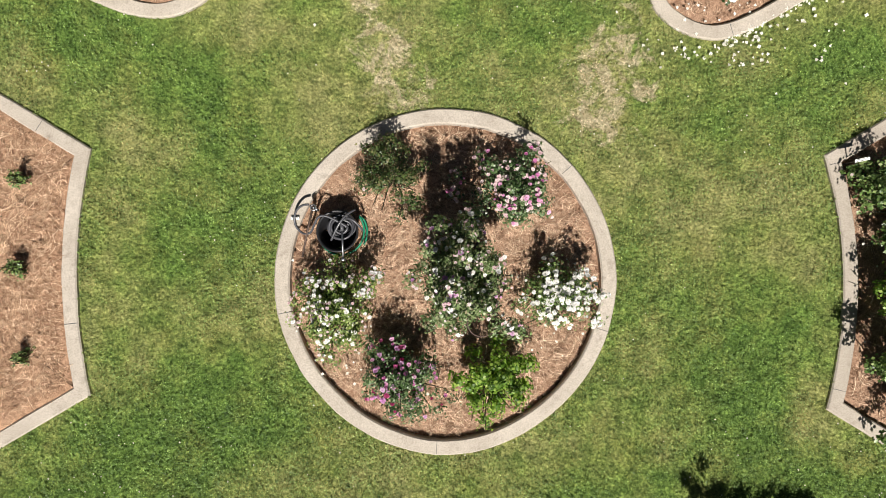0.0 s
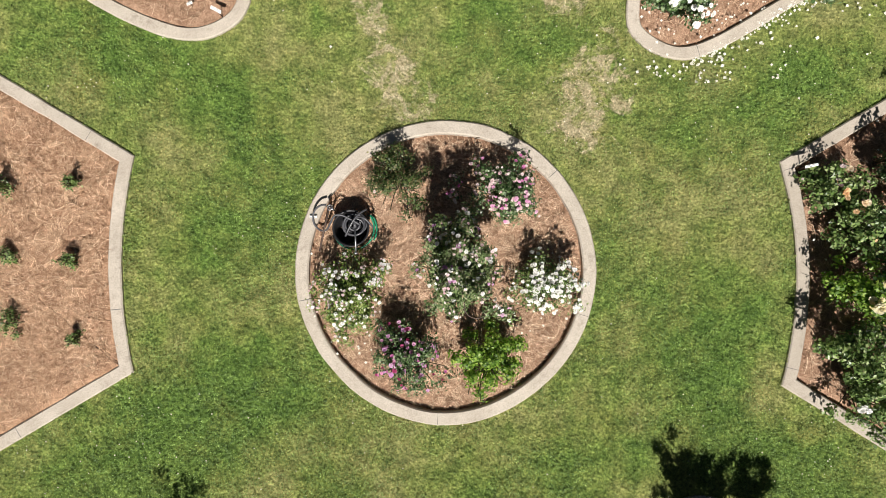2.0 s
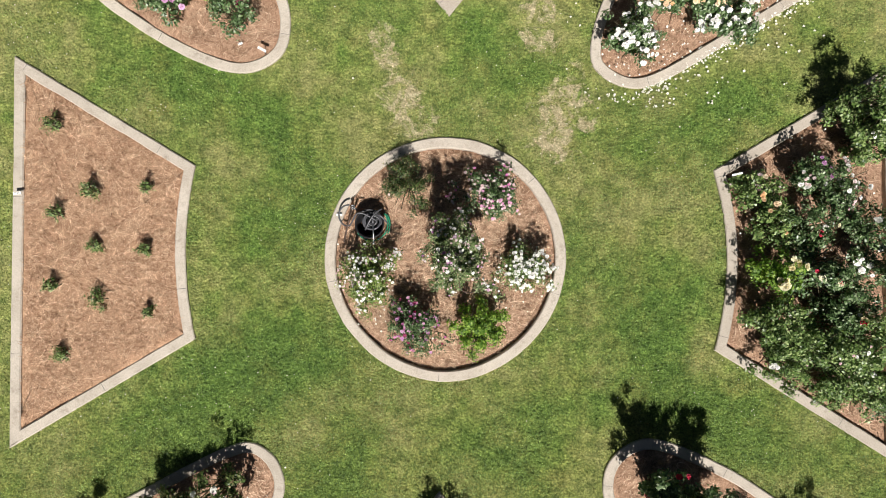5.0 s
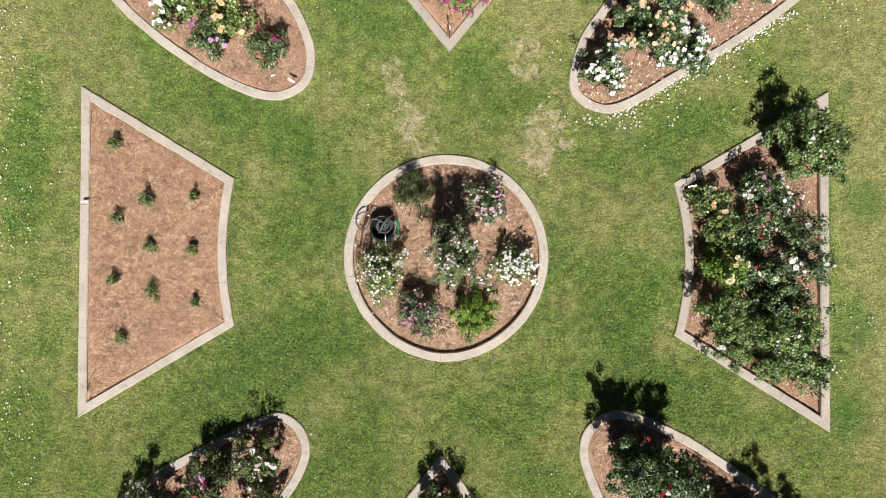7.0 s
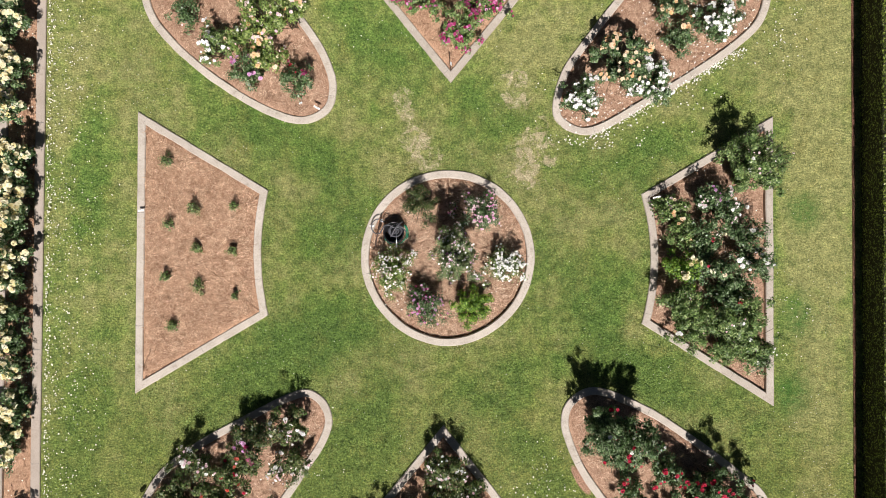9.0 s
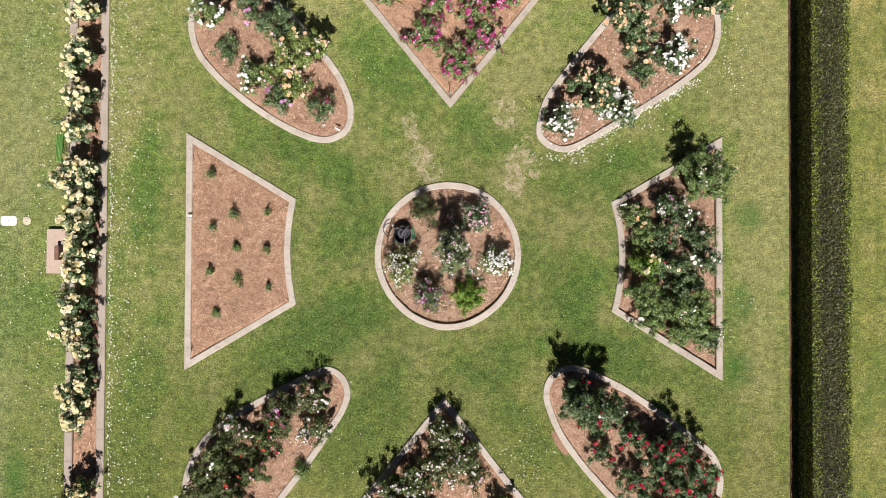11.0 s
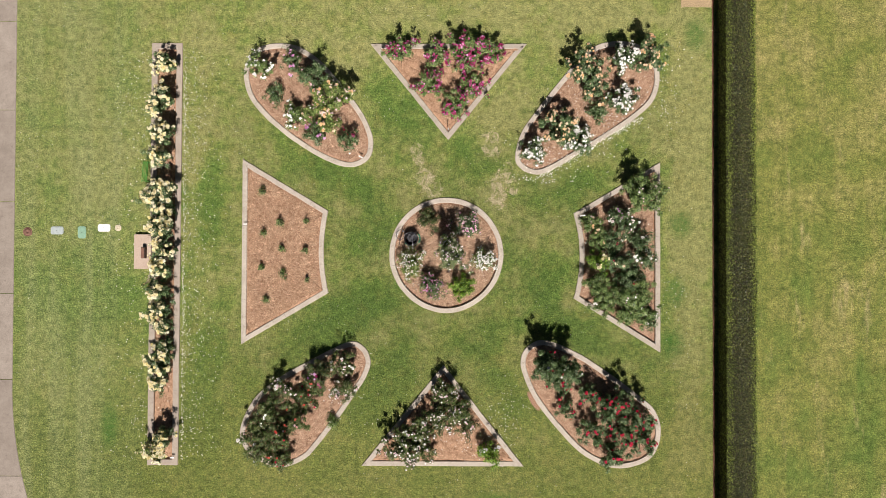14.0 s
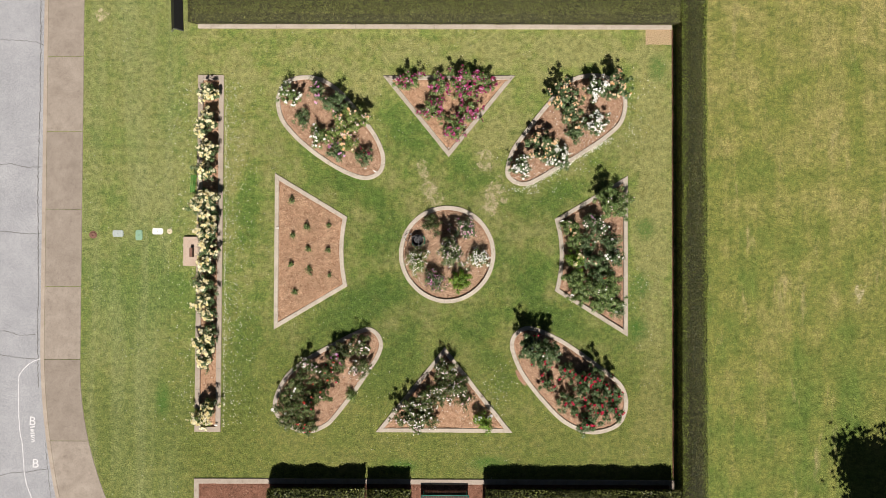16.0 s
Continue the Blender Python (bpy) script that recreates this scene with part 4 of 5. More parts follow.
# the south-east bed
G = "roses in the south-east bed"
plant([(3.47, -3.95, 0.54, 1.20), (4.58, -4.38, 0.42, 0.90), (5.06, -4.97, 0.54, 1.15), (5.40, -4.52, 0.42, 1.35), (5.95, -5.15, 0.54, 1.40), (5.61, -5.69, 0.54, 1.00), (5.27, -6.34, 0.46, 0.80), (4.60, -5.61, 0.42, 0.80), (6.28, -5.90, 0.38, 0.90), (3.82, -4.89, 0.28, 0.70)],
      LEAF_DARK, ["red"], 15, "dark-leaved rose bush with red blooms", G, 400, full=1.1, big=0.85, grow=1.05, gaps=1.5, spray=1.3)

plant([(3.12, -3.38, 0.45, 2.10), (3.75, -3.60, 0.40, 1.70)], LEAF_DARK, ["red", "white"], 9, "tall dense rose bush with few red blooms", G, 440, full=2.5, big=0.85, deep=0.45, gaps=0.7)

# the south triangle
G = "roses in the south triangle bed"
plant([(-0.04, -4.46, 0.45, 1.10), (-0.08, -5.15, 0.45, 1.00), (-1.38, -5.99, 0.62, 1.10), (-0.77, -6.15, 0.42, 0.80), (-0.66, -5.47, 0.40, 0.80), (0.49, -5.02, 0.38, 0.70)],
      LEAF_OLIVE, ["white", "blush"], 55, "rose bush with small white blooms and twiggy stems", G, 500, full=1.0, big=0.62, gaps=1.0, spray=1.8, grow=1.18)
plant([(0.71, -5.55, 0.36, 0.60)], LEAF_BRONZE, ["blush"], 8, "sparse twiggy rose bush with faded pink blooms", G, 510, full=0.4)
plant([(1.40, -6.24, 0.36, 0.80)], LEAF_LIME, ["white"], 14, "light green rose bush with white blooms", G, 520)

# the south-west bed
G = "roses in the south-west bed"
plant([(-3.30, -3.44, 0.40, 1.00), (-3.22, -4.28, 0.40, 0.80), (-5.18, -4.32, 0.42, 0.75)], LEAF_OLIVE, ["white", "blush"], 38, "rose bush with white blooms", G, 600, full=0.85, big=0.84, gaps=1.4, spray=1.6)
plant([(-4.00, -3.75, 0.46, 1.00)], LEAF_BRONZE, ["magenta", "lilac"], 13, "tall rose bush with purple-pink blooms", G, 610, full=0.9)
plant([(-4.39, -4.47, 0.50, 0.80), (-4.73, -5.20, 0.50, 0.85), (-5.25, -5.68, 0.52, 0.95), (-5.28, -6.47, 0.44, 0.80)], LEAF_OLIVE, ["coral", "red", "blush"], 9, "rose bush with coral-red blooms", G, 620, big=0.8, full=0.95, gaps=1.4, spray=1.5)
plant([(-5.63, -4.90, 0.50, 0.95), (-5.97, -5.68, 0.46, 1.00), (-5.94, -6.26, 0.38, 0.80)], LEAF_OLIVE, ["white"], 4, "dense dark-leaved rose bush with few blooms", G, 630)
plant([(-3.68, -5.36, 0.17, 0.25)], LEAF_MID, ["white"], 0, "small young rose plant", G, 640)

# the north-west bed
G = "roses in the north-west bed"
plant([(-5.95, 5.97, 0.42, 1.05), (-4.82, 4.43, 0.42, 0.70)], LEAF_MID, ["white"], 40, "rose bush with white blooms", G, 700, big=0.8, gaps=1.3, spray=1.3, full=0.8)
plant([(-4.91, 6.08, 0.32, 1.05), (-4.21, 3.88, 0.33, 0.60)], LEAF_DARK, ["lilac", "pink"], 22, "rose bush with lilac-pink blooms", G, 710, big=0.95, spray=1.4, full=0.85)
plant([(-4.24, 5.57, 0.52, 1.45), (-5.52, 5.13, 0.27, 0.50)], LEAF_DARK, ["blush"], 3, "dark green rose bush almost without blooms", G, 720)
plant([(-3.86, 5.00, 0.46, 1.30), (-3.30, 4.97, 0.42, 1.55), (-4.13, 4.57, 0.37, 0.90), (-3.82, 4.20, 0.30, 0.70)], LEAF_FRESH, ["blush", "blush", "apricot"], 42, "light green rose bush with pale pink blooms", G, 730, big=0.85, spray=1.6, gaps=1.2)
plant([(-3.14, 3.64, 0.32, 0.80)], LEAF_DARK, ["magenta", "magenta", "red"], 20, "small rose bush with bright crimson blooms", G, 740, full=0.8, big=0.75)

# the east bed
G = "roses in the east bed"
plant([(6.22, 1.80, 0.55, 1.60), (5.93, 2.20, 0.36, 1.35), (6.50, 2.10, 0.36, 1.20)], LEAF_MID, ["blush", "white"], 9, "very tall rose bush with mid-green leaves", G, 800, leaf_size=0.95, full=1.45, big=0.6, deep=0.45)
plant([(4.76, 0.86, 0.36, 0.62), (4.54, 1.08, 0.17, 0.32), (4.85, 0.44, 0.26, 0.65)], LEAF_MID, ["apricot", "blush"], 16, "rose bush with pale apricot blooms", G, 810, big=0.7)
plant([(5.66, 1.06, 0.44, 1.00)], LEAF_DARK, ["blush", "white"], 70, "rose bush with many small blush blooms", G, 820, big=0.72)
plant([(5.34, 1.29, 0.22, 0.90)], LEAF_DARK, ["lilac"], 14, "slender rose bush with lilac blooms", G, 825)
plant([(6.16, 0.47, 0.33, 0.90), (6.25, -0.07, 0.35, 1.00), (6.53, -2.15, 0.20, 0.50)], LEAF_DARK, ["white"], 14, "rose bush with white blooms", G, 830)
plant([(4.82, -0.21, 0.37, 0.90)], LEAF_LIME, ["yellow"], 14, "yellow-green rose bush with yellow blooms", G, 840)
plant([(5.43, -0.15, 0.50, 1.10), (5.26, 0.46, 0.36, 0.90), (5.78, -0.62, 0.40, 1.00)], LEAF_DARK, ["red", "yellow"], 4, "broad rose bush with a few red and yellow blooms", G, 845)
plant([(4.76, -0.98, 0.38, 1.00), (5.00, -1.48, 0.40, 0.90), (5.55, -1.34, 0.50, 1.10), (6.08, -0.99, 0.38, 1.00), (6.19, -1.75, 0.48, 0.90), (5.79, -1.93, 0.30, 0.60)],
      LEAF_MID, ["white", "blush"], 5, "leafy rose bush almost without blooms", G, 850, leaf_size=0.95, big=0.75, full=1.35)

# the long bed
G = "yellow roses in the long bed"
plant([(-9.04, 6.12, 0.36, 0.80), (-9.09, 5.02, 0.38, 0.90), (-9.37, 4.60, 0.23, 0.70), (-9.08, 3.86, 0.38, 0.90), (-9.19, 3.20, 0.37, 0.90), (-9.03, 2.09, 0.42, 1.00), (-9.31, 1.71, 0.36, 1.00), (-9.06, 1.33, 0.33, 0.90), (-9.10, 0.72, 0.40, 1.00), (-9.02, 0.15, 0.40, 1.00)],
      LEAF_DARK, ["yellow"], 100, "rose bush laden with pale yellow blooms", G, 900, full=1.2, big=0.90, spray=1.5)
plant([(-9.12, -0.51, 0.36, 0.90), (-9.11, -1.25, 0.40, 0.90), (-9.19, -1.83, 0.36, 0.90), (-9.05, -2.30, 0.25, 0.70), (-9.13, -3.47, 0.40, 0.90), (-9.04, -3.02, 0.30, 0.80), (-9.15, -4.01, 0.31, 0.80), (-8.90, -5.80, 0.26, 0.90)],
      LEAF_DARK, ["yellow"], 100, "rose bush laden with pale yellow blooms", G, 920, full=1.2, big=0.90, spray=1.5)

plant([(-9.17, -6.20, 0.42, 0.85)], LEAF_FRESH, ["yellow"], 170, "broad rose bush thick with deep yellow blooms", G, 940, full=1.0, big=0.9, spray=1.5)

# newly planted roses in the west bed
G = "young roses in the west bed"
plant([(-5.95, 2.01, 0.10, 0.34), (-5.37, 1.01, 0.11, 0.36), (-4.53, 1.06, 0.08, 0.32), (-5.92, 0.68, 0.09, 0.32), (-5.32, 0.17, 0.09, 0.26), (-4.55, 0.12, 0.09, 0.36), (-5.98, -0.43, 0.075, 0.28), (-5.28, -0.63, 0.12, 0.26), (-4.50, -0.83, 0.06, 0.28), (-5.83, -1.47, 0.11, 0.26)],
      LEAF_MID, ["white"], 0, "small newly planted rose in pine straw", G, 950, base=0.03, full=0.6, leaf_size=0.6, grow=0.95)


# ---- hedges ----
def hedge(x0, x1, y0, y1, h, label, seed, per_m2=520, leaf=None, lumps=0.03, rounded=0.12, size=1.0, foot=(0, 0, 0, 0), young=0.0):
    """A clipped hedge: a solid core, twig brown with inner shade painted in, and a skin of small leaves."""
    rng = np.random.default_rng(seed)
    bm = bmesh.new()
    nx, ny, nz = max(2, int((x1 - x0) / 0.25)), max(2, int((y1 - y0) / 0.25)), 5
    grid = {}
    for side in range(5):
        a, b = ((nx, ny), (nx, nz), (nx, nz), (ny, nz), (ny, nz))[side]
        for i in range(a + 1):
            for j in range(b + 1):
                u, w = i / a, j / b
                p = ((u, w, 1), (u, 0, w), (u, 1, w), (0, u, w), (1, u, w))[side]
                key = tuple(round(q, 5) for q in p)
                if key not in grid:
                    q = np.array((x0 + (x1 - x0) * p[0], y0 + (y1 - y0) * p[1], h * p[2]))
                    inx = min(q[0] - x0, x1 - q[0])
                    iny = min(q[1] - y0, y1 - q[1])
                    q[2] -= (rounded * max(0.0, 1 - min(inx, iny) / 0.16) ** 2) * p[2]
                    k = lumps * wave(q[0] + q[2], q[1], 1.6, seed) * 2
                    q = q + np.array((k * (1 if p[0] > 0.5 else -1) * (inx < 0.01), k * (1 if p[1] > 0.5 else -1) * (iny < 0.01), k * p[2]))
                    low = (1 - p[2]) ** 1.3
                    q[0] += (foot[0] * (p[0] < 1e-6) - foot[1] * (p[0] > 1 - 1e-6)) * low
                    q[1] += (foot[2] * (p[1] < 1e-6) - foot[3] * (p[1] > 1 - 1e-6)) * low
                    grid[key] = bm.verts.new(q)
        for i in range(a):
            for j in range(b):
                quad = []
                for di, dj in ((0, 0), (1, 0), (1, 1), (0, 1)):
                    u, w = (i + di) / a, (j + dj) / b
                    p = ((u, w, 1), (u, 0, w), (u, 1, w), (0, u, w), (1, u, w))[side]
                    quad.append(grid[tuple(round(q, 5) for q in p)])
                try:
                    bm.faces.new(quad)
                except ValueError:
                    pass
    bmesh.ops.recalc_face_normals(bm, faces=bm.faces)
    thing = root("hedge", pose((x0 + x1) / 2, (y0 + y1) / 2, 0), label, "hedge")
    bm.verts.index_update()
    off = np.array(((x0 + x1) / 2, (y0 + y1) / 2, 0))
    co = np.array([q.co for q in bm.verts])
    nr = np.array([q.normal for q in bm.verts])
    tri = [(c[0].index, c[k].index, c[k + 1].index) for c in [list(face.verts) for face in bm.faces] for k in (1, 2)]
    tri = np.asarray(tri)
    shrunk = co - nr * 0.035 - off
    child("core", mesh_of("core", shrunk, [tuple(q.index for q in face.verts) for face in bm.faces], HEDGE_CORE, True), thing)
    bm.free()
    a, b, c = co[tri[:, 0]], co[tri[:, 1]], co[tri[:, 2]]
    area = np.linalg.norm(np.cross(b - a, c - a), axis=1) / 2
    n = int(area.sum() * per_m2)
    share = area * (0.35 + 1.5 * np.maximum(0, nr[tri[:, 0], 2]))
    pick = rng.choice(len(tri), n, p=share / share.sum())
    u, w = rng.random(n), rng.random(n)
    flip = u + w > 1
    u[flip], w[flip] = 1 - u[flip], 1 - w[flip]
    p = a[pick] + (b - a)[pick] * u[:, None] + (c - a)[pick] * w[:, None] - off
    nn = nr[tri[pick, 0]]
    p = p + nn * (rng.uniform(-0.035, 0.03, n) * np.where(nn[:, 2] > 0.3, 1.0, 0.5))[:, None]
    ln = rng.uniform(0.035, 0.075, n) * size
    nn = nn + rng.normal(0, 1.0, (n, 3)) * np.where(nn[:, 2:] > 0.3, 0.6, 0.22)
    fresh = np.abs(p[:, 0] + rng.normal(0, 0.06, n)) > (x1 - x0) / 2 - young if young else np.zeros(n, bool)
    for name, here, mat, about in (("foliage", ~fresh, leaf or HEDGE_LEAF, "small dense clipped leaves"), ("young_growth", fresh, HEDGE_YOUNG, "bright green young leaves")):
        if here.any():
            child(name, leaves(name, p[here], nn[here], ln[here], ln[here] * 0.62, rng, mat), thing, about)
    return thing


hedge(8.70, 9.64, -11.5, 11.5, 0.88, "long clipped box hedge with olive and bronze leaves", 41, 1500, size=0.68, lumps=0.018, rounded=0.05, foot=(0.09, 0.05, 0, 0), young=0.17)
hedge(-9.75, 8.74, 8.67, 9.75, 0.85, "clipped hedge behind a low concrete kerb", 42, 1250, HEDGE_GREEN, size=0.64, lumps=0.02, foot=(0, 0, 0.18, 0))
hedge(-6.70, -3.05, -9.9, -8.70, 1.0, "dense rounded evergreen hedge in full leaf", 43, 420, HEDGE_GREEN, 0.06, 0.2, 1.15, (0.1, 0.1, 0, 0.25))
hedge(-2.98, -1.32, -9.9, -8.74, 0.95, "dense rounded evergreen hedge beside the bench", 44, 420, HEDGE_GREEN, 0.06, 0.2, 1.15, (0.1, 0.1, 0, 0.25))
hedge(1.42, 8.65, -9.9, -8.70, 1.02, "dense rounded evergreen hedge in full leaf", 45, 420, HEDGE_GREEN, 0.05, 0.2, 1.15, (0.1, 0.1, 0, 0.25))


# ---- tub, hoses and tap in the round bed ----
TUB = Vector((-1.14, 0.515, -0.03))
tub = root("planter_tub", pose(*TUB) @ Matrix.Scale(0.87, 4), "round black plastic tub holding a coiled hose, on pine straw", "tub")
v, f = lathe([(0.19, 0.0), (0.215, 0.08), (0.232, 0.25), (0.246, 0.27), (0.248, 0.29), (0.236, 0.292), (0.226, 0.27), (0.205, 0.10), (0.185, 0.03), (0.02, 0.03)], 40)
child("body", mesh_of("body", v, f, BLACK_PLASTIC, True), tub)
v, f = tube([(0.247 * math.cos(a), 0.247 * math.sin(a), 0.285) for a in np.linspace(0, 2 * math.pi, 48, endpoint=False)], 0.010, 8, True)
child("rim", mesh_of("rim", v, f, BLACK_PLASTIC, True), tub, "rolled black rim")

rng = random.Random(5)
line = []
for k in range(330):
    a = k * 0.21
    turn = a / (2 * math.pi)
    r = 0.088 + 0.045 * math.sin(turn * 1.7) + 0.018 * math.sin(turn * 5.3)
    line.append((TUB.x + 0.03 + r * math.cos(a) + 0.03 * math.sin(turn * 0.9), TUB.y + 0.045 + r * math.sin(a) * 0.95, 0.05 + 0.21 * k / 330 + 0.01 * math.sin(a * 2.3)))
# one loose end swings over the rim and loops on the ground
end = [(-1.22, 0.66, 0.30), (-1.32, 0.66, 0.30), (-1.38, 0.58, 0.24), (-1.45, 0.50, 0.12), (-1.54, 0.50, 0.055), (-1.61, 0.57, 0.055), (-1.625, 0.66, 0.08), (-1.59, 0.74, 0.13), (-1.52, 0.79, 0.17), (-1.44, 0.80, 0.19)]
pts = [np.array(line[-1])] + [np.array(p) for p in end]
for a, b, c, d in zip([pts[0]] + pts, pts, pts[1:], pts[2:] + [pts[-1]]):
    for t in np.linspace(0, 1, 7)[:-1]:
        line.append(tuple(0.5 * (2 * b + (c - a) * t + (2 * a - 5 * b + 4 * c - d) * t * t + (3 * b - a - 3 * c + d) * t ** 3)))
v, f = tube(line, 0.0125, 7)
tagged(new("black_hose", mesh_of("black_hose", v, f, HOSE_BLACK, True)), "coiled black rubber garden hose piled in the tub", "hose")
line = []
for a, b, h in (((-1.07, 0.64), (-0.87, 0.52), 0.34), ((-1.20, 0.42), (-0.95, 0.74), 0.34)):
    for t in np.linspace(0, 1, 18):
        line.append((a[0] + (b[0] - a[0]) * t, a[1] + (b[1] - a[1]) * t + 0.05 * math.sin(t * 3.1), 0.24 + 0.08 * math.sin(t * math.pi)))
v, f = join([tube(line[:18], 0.0125, 7), tube(line[18:], 0.0125, 7)])
tagged(new("black_hose", mesh_of("black_hose", v, f, HOSE_BLACK, True)), "loose ends of black hose lying over the tub rim", "hose")
line = [(TUB.x + (0.238 + 0.03 * k / 60) * math.cos(a), TUB.y + (0.238 + 0.03 * k / 60) * math.sin(a), 0.03 + 0.03 * k / 60) for k, a in enumerate(np.linspace(-2.6, 2 * math.pi - 5.6, 60))]
line += [(TUB.x + 0.285 * math.cos(a) + 0.005, TUB.y + 0.28 * math.sin(a), 0.03) for a in np.linspace(0.5, -0.5, 16)]
v, f = tube(line, 0.0115, 7)
tagged(new("green_hose", mesh_of("green_hose", v, f, HOSE_GREEN, True)), "green garden hose wound round the foot of the tub", "hose")

wand = root("spray_wand", pose(-1.08, 0.43, 0.25, 0, 0, 92), "grey metal spray wand resting on the tub rim", "spray wand")
v, f = tube([(-0.20, 0, 0.0), (0.10, 0, 0.012)], 0.011, 10)
child("pipe", mesh_of("pipe", v, f, STEEL, True), wand)
v, f = tube([(0.09, 0, 0.012), (0.13, 0, 0.015), (0.17, 0.01, 0.02)], (0.018, 0.020, 0.012), 10)
child("grip", mesh_of("grip", v, f, HOSE_BLACK, True), wand)
v, f = tube([(-0.225, 0, 0.0), (-0.195, 0, 0.0)], (0.028, 0.018), 12)
child("rose_head", mesh_of("rose_head", v, f, STEEL, True), wand)

tap = root("standpipe", pose(-1.42, 0.78, 0.0) @ Matrix.Diagonal((1, 1, 0.62, 1)), "old garden standpipe with a tap beside the tub", "standpipe")
v, f = tube([(0, 0, -0.02), (0, 0, 0.34), (0.02, 0.0, 0.36)], 0.016, 10)
child("pipe", mesh_of("pipe", v, f, RUSTY, True), tap)
v, f = join([tube([(0.0, 0, 0.33), (0.05, -0.03, 0.335), (0.075, -0.045, 0.30)], 0.013, 8), tube([(0.03, -0.018, 0.335), (0.03, -0.018, 0.38)], 0.008, 8)])
child("spout", mesh_of("spout", v, f, STEEL, True), tap, "bright metal tap spout")
v, f = tube([(0.03 + 0.03 * math.cos(a), -0.018 + 0.03 * math.sin(a), 0.382) for a in np.linspace(0, 2 * math.pi, 14, endpoint=False)], 0.006, 6, True)
child("handwheel", mesh_of("handwheel", v, f, STEEL, True), tap)
rod = new("iron_rod", mesh_of("iron_rod", *tube([(-1.40, 0.80, 0.18), (-1.48, 0.52, 0.10), (-1.55, 0.24, 0.035)], 0.012, 8), RUSTY, True))
tagged(rod, "dark iron rod leaning from the tap to the kerb", "rod")
hoop_line = [(0.31 + 0.13 * math.cos(a), -0.33 + 0.13 * math.sin(a), 1.22 + 0.02 * math.cos(a * 2)) for a in np.linspace(0, 2 * math.pi, 30, endpoint=False)]
hoop = root("plant_hoop", pose(0, 0, 0), "thin wire plant support hoop inside the rose bush", "plant support")
child("ring", mesh_of("ring", *tube(hoop_line, 0.006, 6, True), RUSTY, True), hoop)
for a in (0.4, 2.5, 4.6):
    child("leg", mesh_of("leg", *tube([(0.31 + 0.13 * math.cos(a), -0.33 + 0.13 * math.sin(a), 1.22), (0.31 + 0.11 * math.cos(a), -0.33 + 0.11 * math.sin(a), -0.02)], 0.005, 6), RUSTY, True), hoop)


# ---- plant markers ----
def marker(x, y, z, turn, label, long=0.16, wide=0.05, tilt=25, tall=0.2):
    """A metal stake with a tilted white name plate; its writing is too small to read."""
    m = root("plant_marker", pose(x, y, z, 0, 0, turn), label, "plant marker", "plant markers in the beds")
    v, f = tube([(0, 0, -0.04), (0, 0, tall)], 0.007, 6)
    child("stake", mesh_of("stake", v, f, RUSTY), m)
    v, f = block(-long / 2, long / 2, -wide / 2, wide / 2, -0.003, 0.003, 0.001)
    plate = child("plate", mesh_of("plate", v, f, LABEL_WHITE), m, "white name plate", pose(0, 0, tall + 0.004, tilt, 0, 0))
    v, f = join([block(-long * 0.4, long * k, yy - 0.0022, yy + 0.0022, 0.0035, 0.0045, 0) for yy, k in ((0.010, 0.38), (-0.008, 0.22))])
    child("writing", mesh_of("writing", v, f, BLACK_PAINT), plate, "small dark illegible lines")
    return m


marker(-2.77, 3.14, 0.03, -28, "white name plate on a stake near the kerb", 0.14, 0.04)
marker(-3.14, 3.27, 0.03, 25, "small white plant tag beside a crimson rose", 0.07, 0.035, 10, 0.07)
marker(0.05, 3.98, 0.03, 90, "dark stake with a small white tag near the kerb", 0.07, 0.05, 60, 0.5)
marker(-6.50, 0.97, 0.05, 4, "small white tag beside the kerb", 0.12, 0.04, 10, 0.08)
marker(4.36, 1.27, 0.03, 12, "long white name plate among the roses", 0.16, 0.034, 20, 0.25)
marker(-1.62, 0.66, 0.02, 0, "small white tag by the hose", 0.09, 0.03, 10, 0.05)
marker(-8.80, -6.55, 0.04, 0, "dark stake with a flat tag in the long bed", 0.12, 0.05, 5, 0.1)

# ---- bench in the south border ----
bench = root("bench", pose(-0.05, -9.28, 0.03), "low dark slatted bench with a teal steel frame", "bench")
for x in np.linspace(-0.84, 0.84, 19):
    child("slat", mesh_of("slat", *block(x - 0.038, x + 0.038, -0.20, 0.20, 0.385, 0.41, 0.004), BENCH_WOOD), bench)
for y in (-0.225, 0.225):
    child("rail", mesh_of("rail", *tube([(-0.88, y, 0.395), (0.88, y, 0.395)], 0.02, 8), TEAL, True), bench, "teal painted steel tube")
for x in (-0.88, 0.88):
    child("rail", mesh_of("rail", *tube([(x, -0.225, 0.395), (x, 0.225, 0.395)], 0.02, 8), TEAL, True), bench)
for x in (-0.80, 0.80):
    for y in (-0.2, 0.2):
        child("leg", mesh_of("leg", *tube([(x, y, 0.39), (x * 1.02, y * 1.05, -0.04)], 0.018, 8), TEAL, True), bench)
# black panel added under the seat front to darken the bench's shade
v, f = join([block(-0.86, 0.86, 0.185, 0.195, 0.06, 0.37, 0.002)])
child("shade_panel", mesh_of("shade_panel", v, f, BLACK_PAINT), bench, "added black panel under the seat, standing in for its shade")

